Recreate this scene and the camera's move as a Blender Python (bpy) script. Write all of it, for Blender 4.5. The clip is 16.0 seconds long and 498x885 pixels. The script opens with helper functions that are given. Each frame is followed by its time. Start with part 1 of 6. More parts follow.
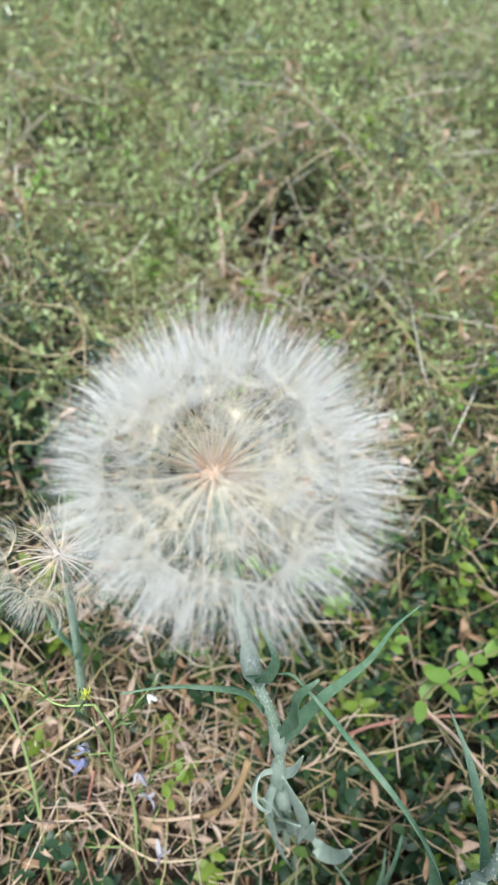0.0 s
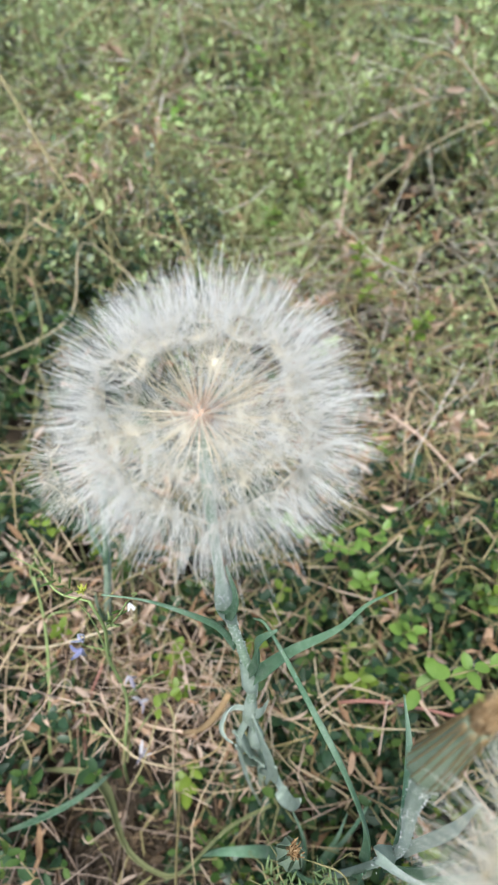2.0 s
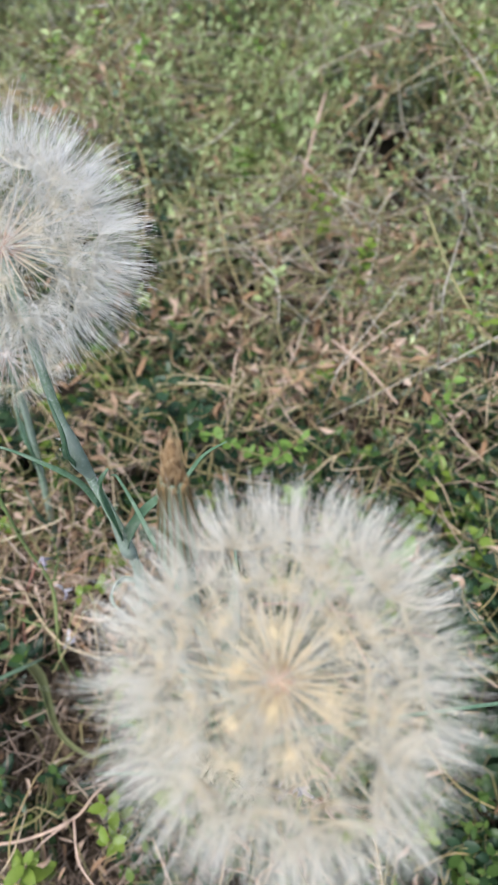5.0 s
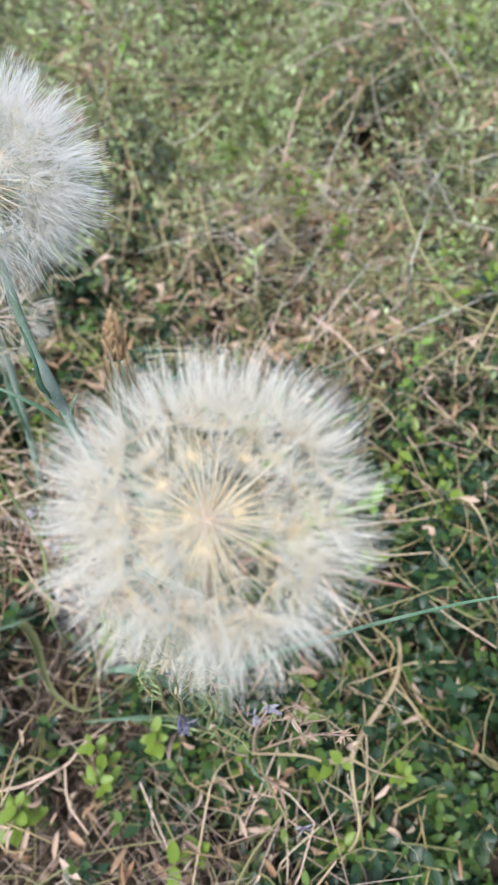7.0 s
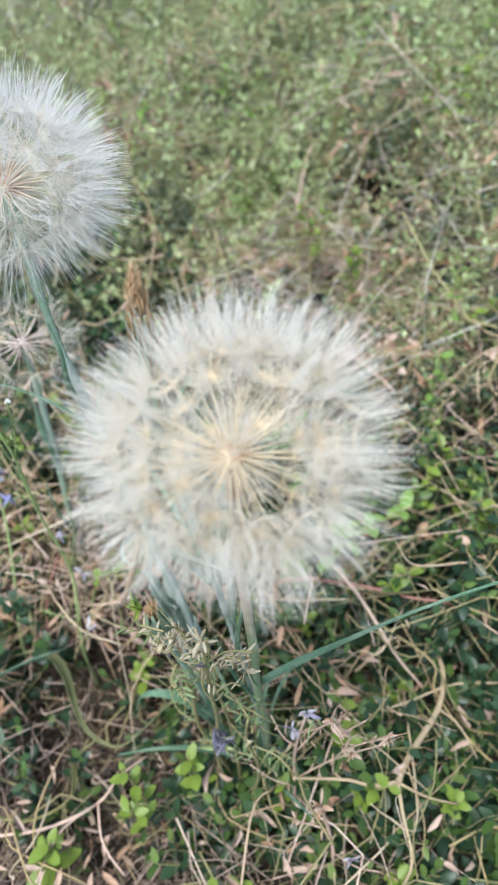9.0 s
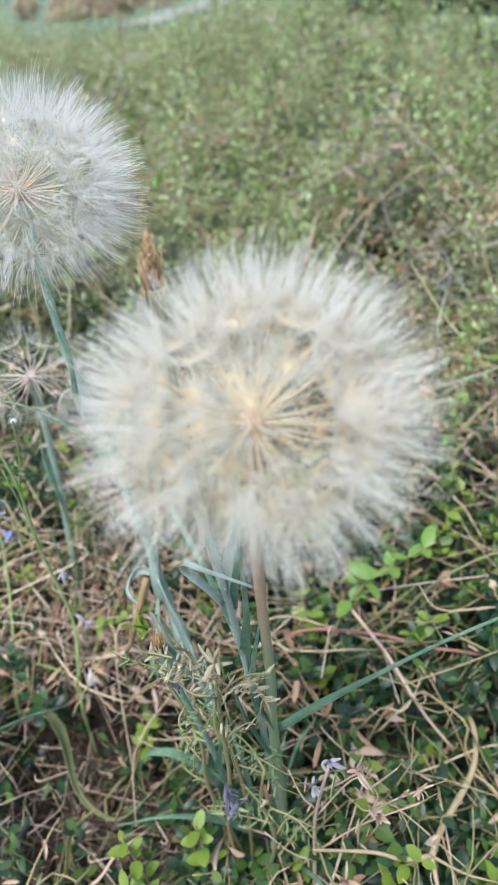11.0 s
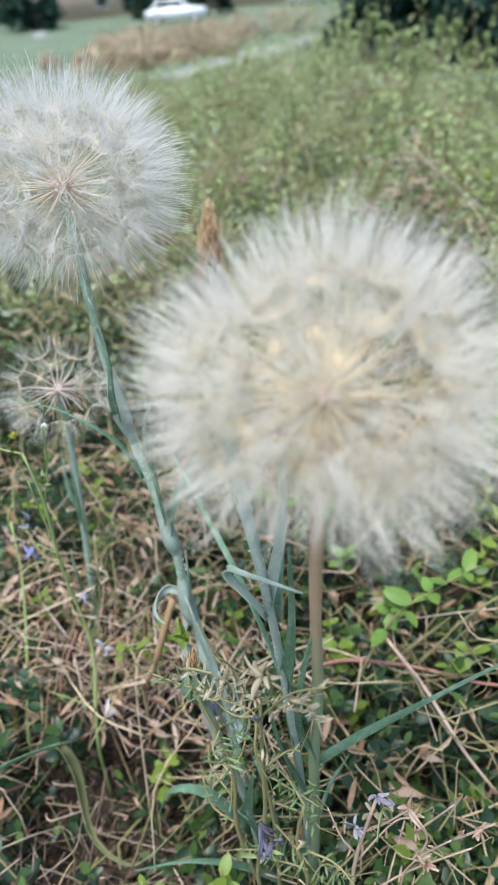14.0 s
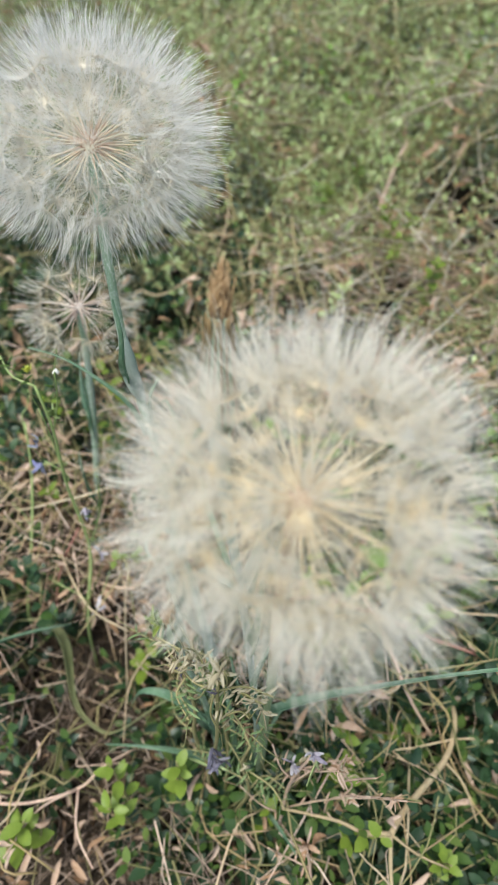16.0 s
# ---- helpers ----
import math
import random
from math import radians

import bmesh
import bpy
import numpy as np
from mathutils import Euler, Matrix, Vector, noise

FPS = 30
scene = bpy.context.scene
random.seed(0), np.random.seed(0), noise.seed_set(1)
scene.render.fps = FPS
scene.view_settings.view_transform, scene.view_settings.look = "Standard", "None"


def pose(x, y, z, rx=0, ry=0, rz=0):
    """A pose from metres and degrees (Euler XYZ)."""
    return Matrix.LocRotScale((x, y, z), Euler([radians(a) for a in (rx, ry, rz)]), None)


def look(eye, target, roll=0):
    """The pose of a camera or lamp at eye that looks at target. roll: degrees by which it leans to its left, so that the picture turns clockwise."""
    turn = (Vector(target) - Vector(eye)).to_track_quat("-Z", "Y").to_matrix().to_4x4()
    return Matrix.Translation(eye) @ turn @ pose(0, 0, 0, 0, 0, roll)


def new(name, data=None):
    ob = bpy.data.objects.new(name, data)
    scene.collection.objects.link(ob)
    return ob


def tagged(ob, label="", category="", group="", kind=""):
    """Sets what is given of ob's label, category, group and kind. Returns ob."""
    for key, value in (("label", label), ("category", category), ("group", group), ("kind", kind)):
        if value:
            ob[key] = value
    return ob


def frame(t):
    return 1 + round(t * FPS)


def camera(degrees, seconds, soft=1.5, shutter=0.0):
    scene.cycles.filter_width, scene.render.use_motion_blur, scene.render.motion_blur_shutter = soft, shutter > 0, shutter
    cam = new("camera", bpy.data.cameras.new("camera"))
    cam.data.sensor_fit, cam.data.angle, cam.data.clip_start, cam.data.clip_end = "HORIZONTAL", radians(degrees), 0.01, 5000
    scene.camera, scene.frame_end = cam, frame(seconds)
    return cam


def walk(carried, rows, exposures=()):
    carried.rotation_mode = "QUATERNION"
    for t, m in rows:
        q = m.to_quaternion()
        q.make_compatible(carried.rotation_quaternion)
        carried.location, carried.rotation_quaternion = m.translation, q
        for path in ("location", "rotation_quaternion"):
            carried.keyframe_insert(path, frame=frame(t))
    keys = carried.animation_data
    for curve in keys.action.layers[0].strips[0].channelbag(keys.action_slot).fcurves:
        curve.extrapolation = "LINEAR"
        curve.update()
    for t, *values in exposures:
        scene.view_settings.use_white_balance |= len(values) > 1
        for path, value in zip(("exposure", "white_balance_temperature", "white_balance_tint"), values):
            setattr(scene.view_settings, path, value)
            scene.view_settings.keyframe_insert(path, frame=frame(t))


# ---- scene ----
cam = camera(43.3, 16.0)
PATH = [
    (0, (0.015, 0.002, 0.555), (-0.132, 1.302, -0.958), 4.9),
    (0.5, (0.021, 0.002, 0.559), (-0.197, 1.273, -0.971), 6.7),
    (1, (0.029, 0.004, 0.561), (-0.267, 1.217, -1.001), 7.4),
    (1.5, (0.04, 0.004, 0.564), (-0.324, 1.163, -1.025), 7.0),
    (2, (0.052, 0.005, 0.565), (-0.378, 1.102, -1.05), 5.6),
    (2.5, (0.067, 0.003, 0.567), (-0.378, 1.076, -1.061), 6.3),
    (3, (0.088, 0.002, 0.567), (-0.373, 1.05, -1.073), 5.2),
    (3.5, (0.106, 0.002, 0.564), (-0.359, 1.038, -1.083), 4.6),
    (4, (0.124, 0.0, 0.562), (-0.387, 1.006, -1.089), 2.9),
    (4.5, (0.139, -0.002, 0.559), (-0.386, 0.987, -1.099), 2.0),
    (5, (0.153, -0.005, 0.555), (-0.364, 0.995, -1.098), 1.8),
    (5.2, (0.158, -0.006, 0.557), (-0.353, 0.995, -1.098), 1.7),
    (7.3, (0.197, -0.041, 0.546), (-0.368, 0.99, -1.072), -1.0),
    (7.5, (0.198, -0.044, 0.54), (-0.372, 0.993, -1.072), -1.7),
    (8, (0.203, -0.052, 0.537), (-0.409, 1.015, -1.039), -3.2),
    (8.5, (0.206, -0.06, 0.532), (-0.456, 1.053, -0.993), -4.2),
    (9, (0.21, -0.063, 0.528), (-0.497, 1.074, -0.958), -5.6),
    (9.2, (0.209, -0.065, 0.523), (-0.504, 1.108, -0.931), -5.4),
    (11.3, (0.21, -0.076, 0.494), (-0.599, 1.22, -0.797), -6.0),
    (11.5, (0.209, -0.076, 0.493), (-0.599, 1.227, -0.791), -6.4),
    (12, (0.209, -0.077, 0.488), (-0.606, 1.245, -0.772), -6.1),
    (12.5, (0.205, -0.08, 0.483), (-0.638, 1.255, -0.745), -5.6),
    (13, (0.2, -0.082, 0.478), (-0.643, 1.272, -0.728), -5.4),
    (13.5, (0.199, -0.085, 0.475), (-0.658, 1.283, -0.705), -5.9),
    (14, (0.195, -0.084, 0.475), (-0.659, 1.276, -0.716), -5.1),
    (14.5, (0.195, -0.074, 0.483), (-0.668, 1.227, -0.767), -4.7),
    (15, (0.193, -0.065, 0.497), (-0.63, 1.17, -0.844), -2.3),
    (15.5, (0.19, -0.054, 0.511), (-0.608, 1.099, -0.915), -0.9),
    (16, (0.186, -0.047, 0.52), (-0.577, 1.006, -1.0), 1.2),
]
EXPOSURES = [(0.0, 1.09, 6040, 2), (1.0, 1.12, 6100, 4), (2.0, 1.07, 6080, 4), (3.5, 1.03, 6030, 7), (5.0, 0.90, 6000, 8), (8.0, 1.19, 5800, 7), (12.0, 1.12, 5740, 6), (14.0, 1.07, 5760, 6), (15.0, 0.97, 6000, 4), (16.0, 0.93, 6300, 3)]
walk(cam, [(t, look(eye, target, roll)) for t, eye, target, roll in PATH], EXPOSURES)
cam.data.dof.use_dof = True
cam.data.dof.focus_distance = 0.26
cam.data.dof.aperture_fstop = 14.2

# ---- light: an overcast summer day ----
world = bpy.data.worlds.new("sky")
scene.world = world
world.use_nodes = True
wn = world.node_tree.nodes
sky = wn.new("ShaderNodeTexSky")
sky.sky_type = "NISHITA"
sky.sun_disc = False
sky.sun_elevation = radians(75)
sky.sun_rotation = radians(188)
sky.dust_density = 4.0
sky.air_density = 1.0
world.node_tree.links.new(sky.outputs[0], wn["Background"].inputs[0])
wn["Background"].inputs[1].default_value = 0.098
sun = new("sun", bpy.data.lights.new("sun", "SUN"))
sun.data.energy = 2.0
sun.data.angle = radians(20)
sun.data.color = (1.0, 0.96, 0.9)
sun.matrix_world = look((-0.07, -0.50, 1.88), (0, 0, 0))


# ---- materials ----
def ramp(nt, fac, stops):
    r = nt.nodes.new("ShaderNodeValToRGB")
    while len(r.color_ramp.elements) < len(stops):
        r.color_ramp.elements.new(0.5)
    for e, (p, c) in zip(r.color_ramp.elements, stops):
        e.position, e.color = p, (*c, 1)
    nt.links.new(fac, r.inputs[0])
    return r.outputs[0]


def mixed(nt, fac, a, b, mode="MIX"):
    m = nt.nodes.new("ShaderNodeMix")
    m.data_type, m.blend_type = "RGBA", mode
    for sock, v in ((m.inputs[0], fac), (m.inputs[6], a), (m.inputs[7], b)):
        if isinstance(v, (int, float)):
            sock.default_value = v
        elif isinstance(v, tuple):
            sock.default_value = (*v, 1)
        else:
            nt.links.new(v, sock)
    return m.outputs[2]


def surface(name, stops, rough=0.6, translucent=0.0, scale=300.0, grain=0.35, bump=0.15, island=True,
            specks=None, gloss=0.4, patch=25.0, objects=False):
    """A procedural surface: a colour ramp driven per piece, by a patchy noise and by a fine grain."""
    m = bpy.data.materials.new(name)
    m.use_nodes = True
    nt = m.node_tree
    bsdf = nt.nodes["Principled BSDF"]
    geo = nt.nodes.new("ShaderNodeNewGeometry")
    coord = nt.nodes.new("ShaderNodeTexCoord")
    fine = nt.nodes.new("ShaderNodeTexNoise")
    fine.inputs["Scale"].default_value = scale
    fine.inputs["Detail"].default_value = 4
    wide = nt.nodes.new("ShaderNodeTexNoise")
    wide.inputs["Scale"].default_value = patch
    for n in (fine, wide):
        nt.links.new(coord.outputs["Object"], n.inputs["Vector"])
    mathn = nt.nodes.new("ShaderNodeMath")
    mathn.operation = "MULTIPLY_ADD"
    nt.links.new(fine.outputs[0], mathn.inputs[0])
    mathn.inputs[1].default_value = grain
    if objects:
        info = nt.nodes.new("ShaderNodeObjectInfo")
        piece = info.outputs["Random"]
    else:
        piece = geo.outputs["Random Per Island"] if island else wide.outputs[0]
    shift = nt.nodes.new("ShaderNodeMath")
    shift.operation = "MULTIPLY_ADD"
    nt.links.new(piece, shift.inputs[0])
    shift.inputs[1].default_value = 0.75
    w2 = nt.nodes.new("ShaderNodeMath")
    w2.operation = "MULTIPLY_ADD"
    nt.links.new(wide.outputs[0], w2.inputs[0])
    w2.inputs[1].default_value = 0.5
    w2.inputs[2].default_value = -0.125 - grain / 2
    nt.links.new(w2.outputs[0], shift.inputs[2])
    nt.links.new(shift.outputs[0], mathn.inputs[2])
    col = ramp(nt, mathn.outputs[0], stops)
    if specks:
        size, edge, tint = specks
        vor = nt.nodes.new("ShaderNodeTexNoise")
        vor.inputs["Scale"].default_value = size
        vor.inputs["Detail"].default_value = 2
        nt.links.new(coord.outputs["Object"], vor.inputs["Vector"])
        f = ramp(nt, vor.outputs[0], [(edge, (0, 0, 0)), (edge + 0.05, (1, 1, 1))])
        col = mixed(nt, f, col, tint)
    nt.links.new(col, bsdf.inputs["Base Color"])
    bsdf.inputs["Roughness"].default_value = rough
    bsdf.inputs["Specular IOR Level"].default_value = gloss
    if bump:
        b = nt.nodes.new("ShaderNodeBump")
        b.inputs["Strength"].default_value = bump
        b.inputs["Distance"].default_value = 0.0004
        nt.links.new(fine.outputs[0], b.inputs["Height"])
        nt.links.new(b.outputs[0], bsdf.inputs["Normal"])
    if translucent:
        tr = nt.nodes.new("ShaderNodeBsdfTranslucent")
        nt.links.new(col, tr.inputs[0])
        mix = nt.nodes.new("ShaderNodeMixShader")
        mix.inputs[0].default_value = translucent
        nt.links.new(bsdf.outputs[0], mix.inputs[1])
        nt.links.new(tr.outputs[0], mix.inputs[2])
        nt.links.new(mix.outputs[0], nt.nodes["Material Output"].inputs[0])
    return m


HAIR = surface("pappus_hair", [(0, (0.91, 0.90, 0.87)), (1, (0.97, 0.96, 0.95))], 0.5, 0.6, bump=0, gloss=0.3)
RAY = surface("pappus_ray", [(0, (0.88, 0.84, 0.79)), (0.5, (0.94, 0.92, 0.89)), (1, (0.97, 0.96, 0.95))], 0.4, 0.35, bump=0)
HAIR_CREAM = surface("cream_hair", [(0, (0.92, 0.885, 0.80)), (1, (0.97, 0.95, 0.89))], 0.5, 0.55, bump=0, gloss=0.3)
RAY_CREAM = surface("cream_ray", [(0, (0.86, 0.81, 0.72)), (0.5, (0.92, 0.89, 0.83)), (1, (0.96, 0.95, 0.91))], 0.4, 0.3, bump=0)
BEAK = surface("seed_beak", [(0, (0.74, 0.62, 0.45)), (0.5, (0.83, 0.74, 0.57)), (1, (0.90, 0.84, 0.69))], 0.45, 0.25, bump=0.1, objects=True)
BEAK_PINK = surface("pale_pink_beak", [(0, (0.48, 0.34, 0.28)), (0.5, (0.66, 0.54, 0.46)), (1, (0.84, 0.75, 0.68))], 0.5, 0.15, bump=0.1, objects=True)
BEAK_GOLD = surface("golden_beak", [(0, (0.76, 0.60, 0.36)), (0.5, (0.85, 0.74, 0.52)), (1, (0.91, 0.84, 0.68))], 0.45, 0.15, bump=0.1, objects=True)


def graded(m, near, far, tint):
    """Another pigment at one end of a stalk, fading along its length."""
    nt = m.node_tree
    sep = nt.nodes.new("ShaderNodeSeparateXYZ")
    nt.links.new(next(n for n in nt.nodes if n.type == "TEX_COORD").outputs["Object"], sep.inputs[0])
    along = nt.nodes.new("ShaderNodeMapRange")
    along.inputs[1].default_value, along.inputs[2].default_value = near, far
    nt.links.new(sep.outputs[2], along.inputs[0])
    bs = nt.nodes["Principled BSDF"]
    nt.links.new(mixed(nt, along.outputs[0], tint, bs.inputs["Base Color"].links[0].from_socket), bs.inputs["Base Color"])


graded(RAY, 0.0, 0.005, (0.84, 0.76, 0.60))
graded(RAY_CREAM, 0.0, 0.008, (0.80, 0.66, 0.42))
graded(BEAK, 0.003, 0.013, (0.70, 0.45, 0.33))
graded(BEAK_GOLD, 0.003, 0.014, (0.70, 0.52, 0.29))
CREAM = surface("receptacle", [(0, (0.52, 0.31, 0.20)), (1, (0.70, 0.50, 0.36))], 0.8, 0.1, scale=900)
PALECORE = surface("pale_receptacle", [(0, (0.52, 0.43, 0.37)), (1, (0.76, 0.68, 0.62))], 0.7, 0.1, scale=900)
GLAUCOUS = surface("glaucous_stem", [(0, (0.17, 0.28, 0.17)), (0.5, (0.32, 0.43, 0.30)), (1, (0.54, 0.62, 0.52))], 0.55, 0.1,
                   scale=260, grain=0.6, island=False, specks=(1500, 0.585, (0.74, 0.78, 0.73)), patch=60)
BLADE = surface("glaucous_leaf", [(0, (0.09, 0.21, 0.115)), (0.5, (0.20, 0.335, 0.21)), (1, (0.42, 0.53, 0.41))], 0.5, 0.42,
                scale=220, grain=0.5, island=False, specks=(1600, 0.64, (0.66, 0.72, 0.66)), patch=50)
BLOOM = surface("waxy_bloomed_leaf", [(0, (0.31, 0.40, 0.31)), (0.5, (0.47, 0.55, 0.47)), (1, (0.65, 0.71, 0.64))], 0.6, 0.35,
                scale=240, grain=0.5, island=False, specks=(1500, 0.62, (0.68, 0.74, 0.68)), patch=60)
STEM_TAN = surface("ripe_stem", [(0, (0.44, 0.28, 0.17)), (0.5, (0.54, 0.36, 0.23)), (1, (0.62, 0.44, 0.30))], 0.55, 0.05,
                   scale=260, grain=0.4, island=False, specks=(420, 0.70, (0.8, 0.8, 0.74)), patch=12)
graded(STEM_TAN, 0.300, 0.345, (0.28, 0.35, 0.20))
BRACT = surface("bud_bract", [(0, (0.20, 0.29, 0.19)), (0.6, (0.35, 0.44, 0.32)), (1, (0.53, 0.60, 0.49))], 0.6, 0.42, scale=300, grain=0.5)
BRACT_EDGE = surface("bract_edge", [(0, (0.16, 0.10, 0.04)), (1, (0.34, 0.24, 0.12))], 0.7, 0.1)
RUST = surface("dried_petal", [(0, (0.25, 0.15, 0.07)), (0.5, (0.44, 0.29, 0.15)), (1, (0.60, 0.45, 0.28))], 0.8, 0.25, scale=800, grain=0.6)
DARKLEAF = surface("old_green_leaf", [(0, (0.014, 0.034, 0.017)), (0.5, (0.024, 0.058, 0.025)), (0.88, (0.058, 0.108, 0.038)), (1, (0.18, 0.19, 0.055))],
                   0.42, 0.22, scale=500, patch=9, gloss=0.5)
NEWLEAF = surface("young_green_leaf", [(0, (0.10, 0.18, 0.028)), (0.5, (0.20, 0.295, 0.042)), (1, (0.37, 0.43, 0.085))], 0.42, 0.4, scale=500, patch=9)
MIDLEAF = surface("middle_green_leaf", [(0, (0.045, 0.095, 0.025)), (0.5, (0.088, 0.155, 0.036)), (1, (0.19, 0.265, 0.07))], 0.42, 0.35, scale=500, patch=9)
FRESHLEAF = surface("fresh_green_leaf", [(0, (0.10, 0.20, 0.04)), (0.5, (0.19, 0.32, 0.06)), (1, (0.33, 0.45, 0.12))], 0.42, 0.38, scale=500, patch=9)
# Thicket haze and sky sheen are put into these two lighter leaf colours.
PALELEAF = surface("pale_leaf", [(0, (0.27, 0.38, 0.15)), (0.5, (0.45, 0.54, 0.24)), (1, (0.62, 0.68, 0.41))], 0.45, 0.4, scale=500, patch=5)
OLIVELEAF = surface("meadow_leaf", [(0, (0.08, 0.135, 0.09)), (0.5, (0.225, 0.29, 0.195)), (1, (0.46, 0.51, 0.37))], 0.3, 0.3, scale=500, patch=5, gloss=0.9)
GREENSTEM = surface("green_stalk", [(0, (0.14, 0.15, 0.06)), (0.5, (0.29, 0.265, 0.12)), (1, (0.45, 0.36, 0.19))], 0.6, 0.1)
STRAW = surface("dry_straw", [(0, (0.10, 0.06, 0.035)), (0.2, (0.34, 0.22, 0.14)), (0.4, (0.48, 0.36, 0.20)), (0.55, (0.60, 0.43, 0.34)), (0.75, (0.66, 0.50, 0.39)), (1, (0.78, 0.65, 0.54))], 0.7, 0.1, scale=700, grain=0.4, patch=12)
STRAW_ONE = surface("single_dry_straw", [(0, (0.13, 0.085, 0.04)), (0.2, (0.34, 0.24, 0.13)), (0.4, (0.42, 0.34, 0.15)), (0.55, (0.53, 0.40, 0.27)), (0.75, (0.58, 0.46, 0.29)), (1, (0.70, 0.60, 0.44))], 0.7, 0.1, scale=700, grain=0.4, patch=12, objects=True)
PALESTRAW = surface("grey_straw", [(0, (0.25, 0.20, 0.15)), (0.4, (0.47, 0.41, 0.32)), (1, (0.75, 0.70, 0.61))], 0.7, 0.15, scale=700, grain=0.4, patch=8)
TWIGGY = surface("grey_twig", [(0, (0.09, 0.065, 0.05)), (0.5, (0.24, 0.175, 0.135)), (1, (0.45, 0.355, 0.285))], 0.75, 0.05, scale=700, grain=0.4, patch=12)
LITTER = surface("withered_leaf", [(0, (0.19, 0.11, 0.065)), (0.3, (0.42, 0.26, 0.15)), (0.55, (0.54, 0.39, 0.29)), (1, (0.64, 0.51, 0.42))], 0.8, 0.25, scale=500, grain=0.4, patch=15)
LITTER_ONE = surface("single_withered_leaf", [(0, (0.19, 0.11, 0.065)), (0.3, (0.42, 0.26, 0.15)), (0.55, (0.54, 0.39, 0.29)), (1, (0.64, 0.51, 0.42))], 0.8, 0.25, scale=500, grain=0.4, patch=15, objects=True)
REDSTEM = surface("red_runner", [(0, (0.22, 0.08, 0.06)), (1, (0.42, 0.22, 0.17))], 0.55, 0.05, scale=500)
SOIL = surface("soil", [(0, (0.018, 0.014, 0.010)), (0.5, (0.045, 0.034, 0.024)), (1, (0.10, 0.075, 0.05))], 0.95, 0, scale=60, grain=0.8, bump=1.0, island=False, patch=3)


def turf_beyond(m, near, far, tint_a, tint_b):
    """Soil near by, short rough turf farther off."""
    nt = m.node_tree
    at = next(n for n in nt.nodes if n.type == "TEX_COORD").outputs["Object"]
    length = nt.nodes.new("ShaderNodeVectorMath")
    length.operation = "LENGTH"
    nt.links.new(at, length.inputs[0])
    reach = nt.nodes.new("ShaderNodeMapRange")
    reach.inputs[1].default_value, reach.inputs[2].default_value = near, far
    nt.links.new(length.outputs["Value"], reach.inputs[0])
    noise = nt.nodes.new("ShaderNodeTexNoise")
    noise.inputs["Scale"].default_value = 1.5
    noise.inputs["Detail"].default_value = 8
    nt.links.new(at, noise.inputs["Vector"])
    turf = ramp(nt, noise.outputs[0], [(0.3, tint_a), (0.7, tint_b)])
    bs = nt.nodes["Principled BSDF"]
    nt.links.new(mixed(nt, reach.outputs[0], bs.inputs["Base Color"].links[0].from_socket, turf), bs.inputs["Base Color"])


turf_beyond(SOIL, 2.2, 3.6, (0.07, 0.095, 0.05), (0.14, 0.165, 0.095))
LILAC = surface("faded_petal", [(0, (0.16, 0.13, 0.20)), (0.5, (0.42, 0.39, 0.46)), (1, (0.68, 0.66, 0.66))], 0.7, 0.3, scale=600)
FERNY = surface("vetch_leaflet", [(0, (0.12, 0.20, 0.08)), (0.5, (0.20, 0.29, 0.12)), (1, (0.34, 0.40, 0.19))], 0.5, 0.3, scale=500)
VIOLET = surface("violet_petal", [(0, (0.12, 0.12, 0.30)), (0.4, (0.32, 0.33, 0.52)), (1, (0.74, 0.75, 0.80))], 0.6, 0.3, scale=600)
PODS = surface("dark_pod", [(0, (0.03, 0.03, 0.05)), (1, (0.16, 0.15, 0.2))], 0.5, 0)
YELLOW = surface("yellow_bud", [(0, (0.36, 0.42, 0.05)), (1, (0.62, 0.62, 0.12))], 0.6, 0.2)


# ---- mesh tools ----
class Soup:
    """Triangles gathered from tubes, blades and scattered copies."""

    def __init__(self):
        self.v, self.f, self.m, self.n = [], [], [], 0

    def add(self, v, f, mat=0):
        v, f = np.asarray(v, float).reshape(-1, 3), np.asarray(f, int).reshape(-1, 3)
        self.v.append(v)
        self.f.append(f + self.n)
        self.m.append(np.full(len(f), mat))
        self.n += len(v)
        return self

    def arrays(self):
        return np.concatenate(self.v), np.concatenate(self.f), np.concatenate(self.m)

    def mesh(self, name, *mats, smooth=True):
        v, f, m = self.arrays()
        me = bpy.data.meshes.new(name)
        me.vertices.add(len(v))
        me.vertices.foreach_set("co", v.astype(np.float32).ravel())
        me.loops.add(len(f) * 3)
        me.loops.foreach_set("vertex_index", f.astype(np.int32).ravel())
        me.polygons.add(len(f))
        me.polygons.foreach_set("loop_start", np.arange(0, len(f) * 3, 3, dtype=np.int32))
        me.polygons.foreach_set("material_index", m.astype(np.int32))
        me.polygons.foreach_set("use_smooth", np.full(len(f), smooth))
        for mat in mats:
            me.materials.append(mat)
        me.update(calc_edges=True)
        me.validate()
        return me


def unit(a):
    a = np.asarray(a, float)
    return a / (np.linalg.norm(a, axis=-1, keepdims=True) + 1e-12)


def spline(points, n):
    """n points on a smooth curve through the control points."""
    p = np.asarray(points, float)
    if len(p) == 2:
        return p[0] + (p[1] - p[0]) * np.linspace(0, 1, n)[:, None]
    q = np.vstack([2 * p[0] - p[1], p, 2 * p[-1] - p[-2]])
    s = np.linspace(0, len(p) - 1 - 1e-9, n)
    i = s.astype(int)
    t = (s - i)[:, None]
    a, b, c, d = q[i], q[i + 1], q[i + 2], q[i + 3]
    return 0.5 * (2 * b + (c - a) * t + (2 * a - 5 * b + 4 * c - d) * t**2 + (3 * b - a - 3 * c + d) * t**3)


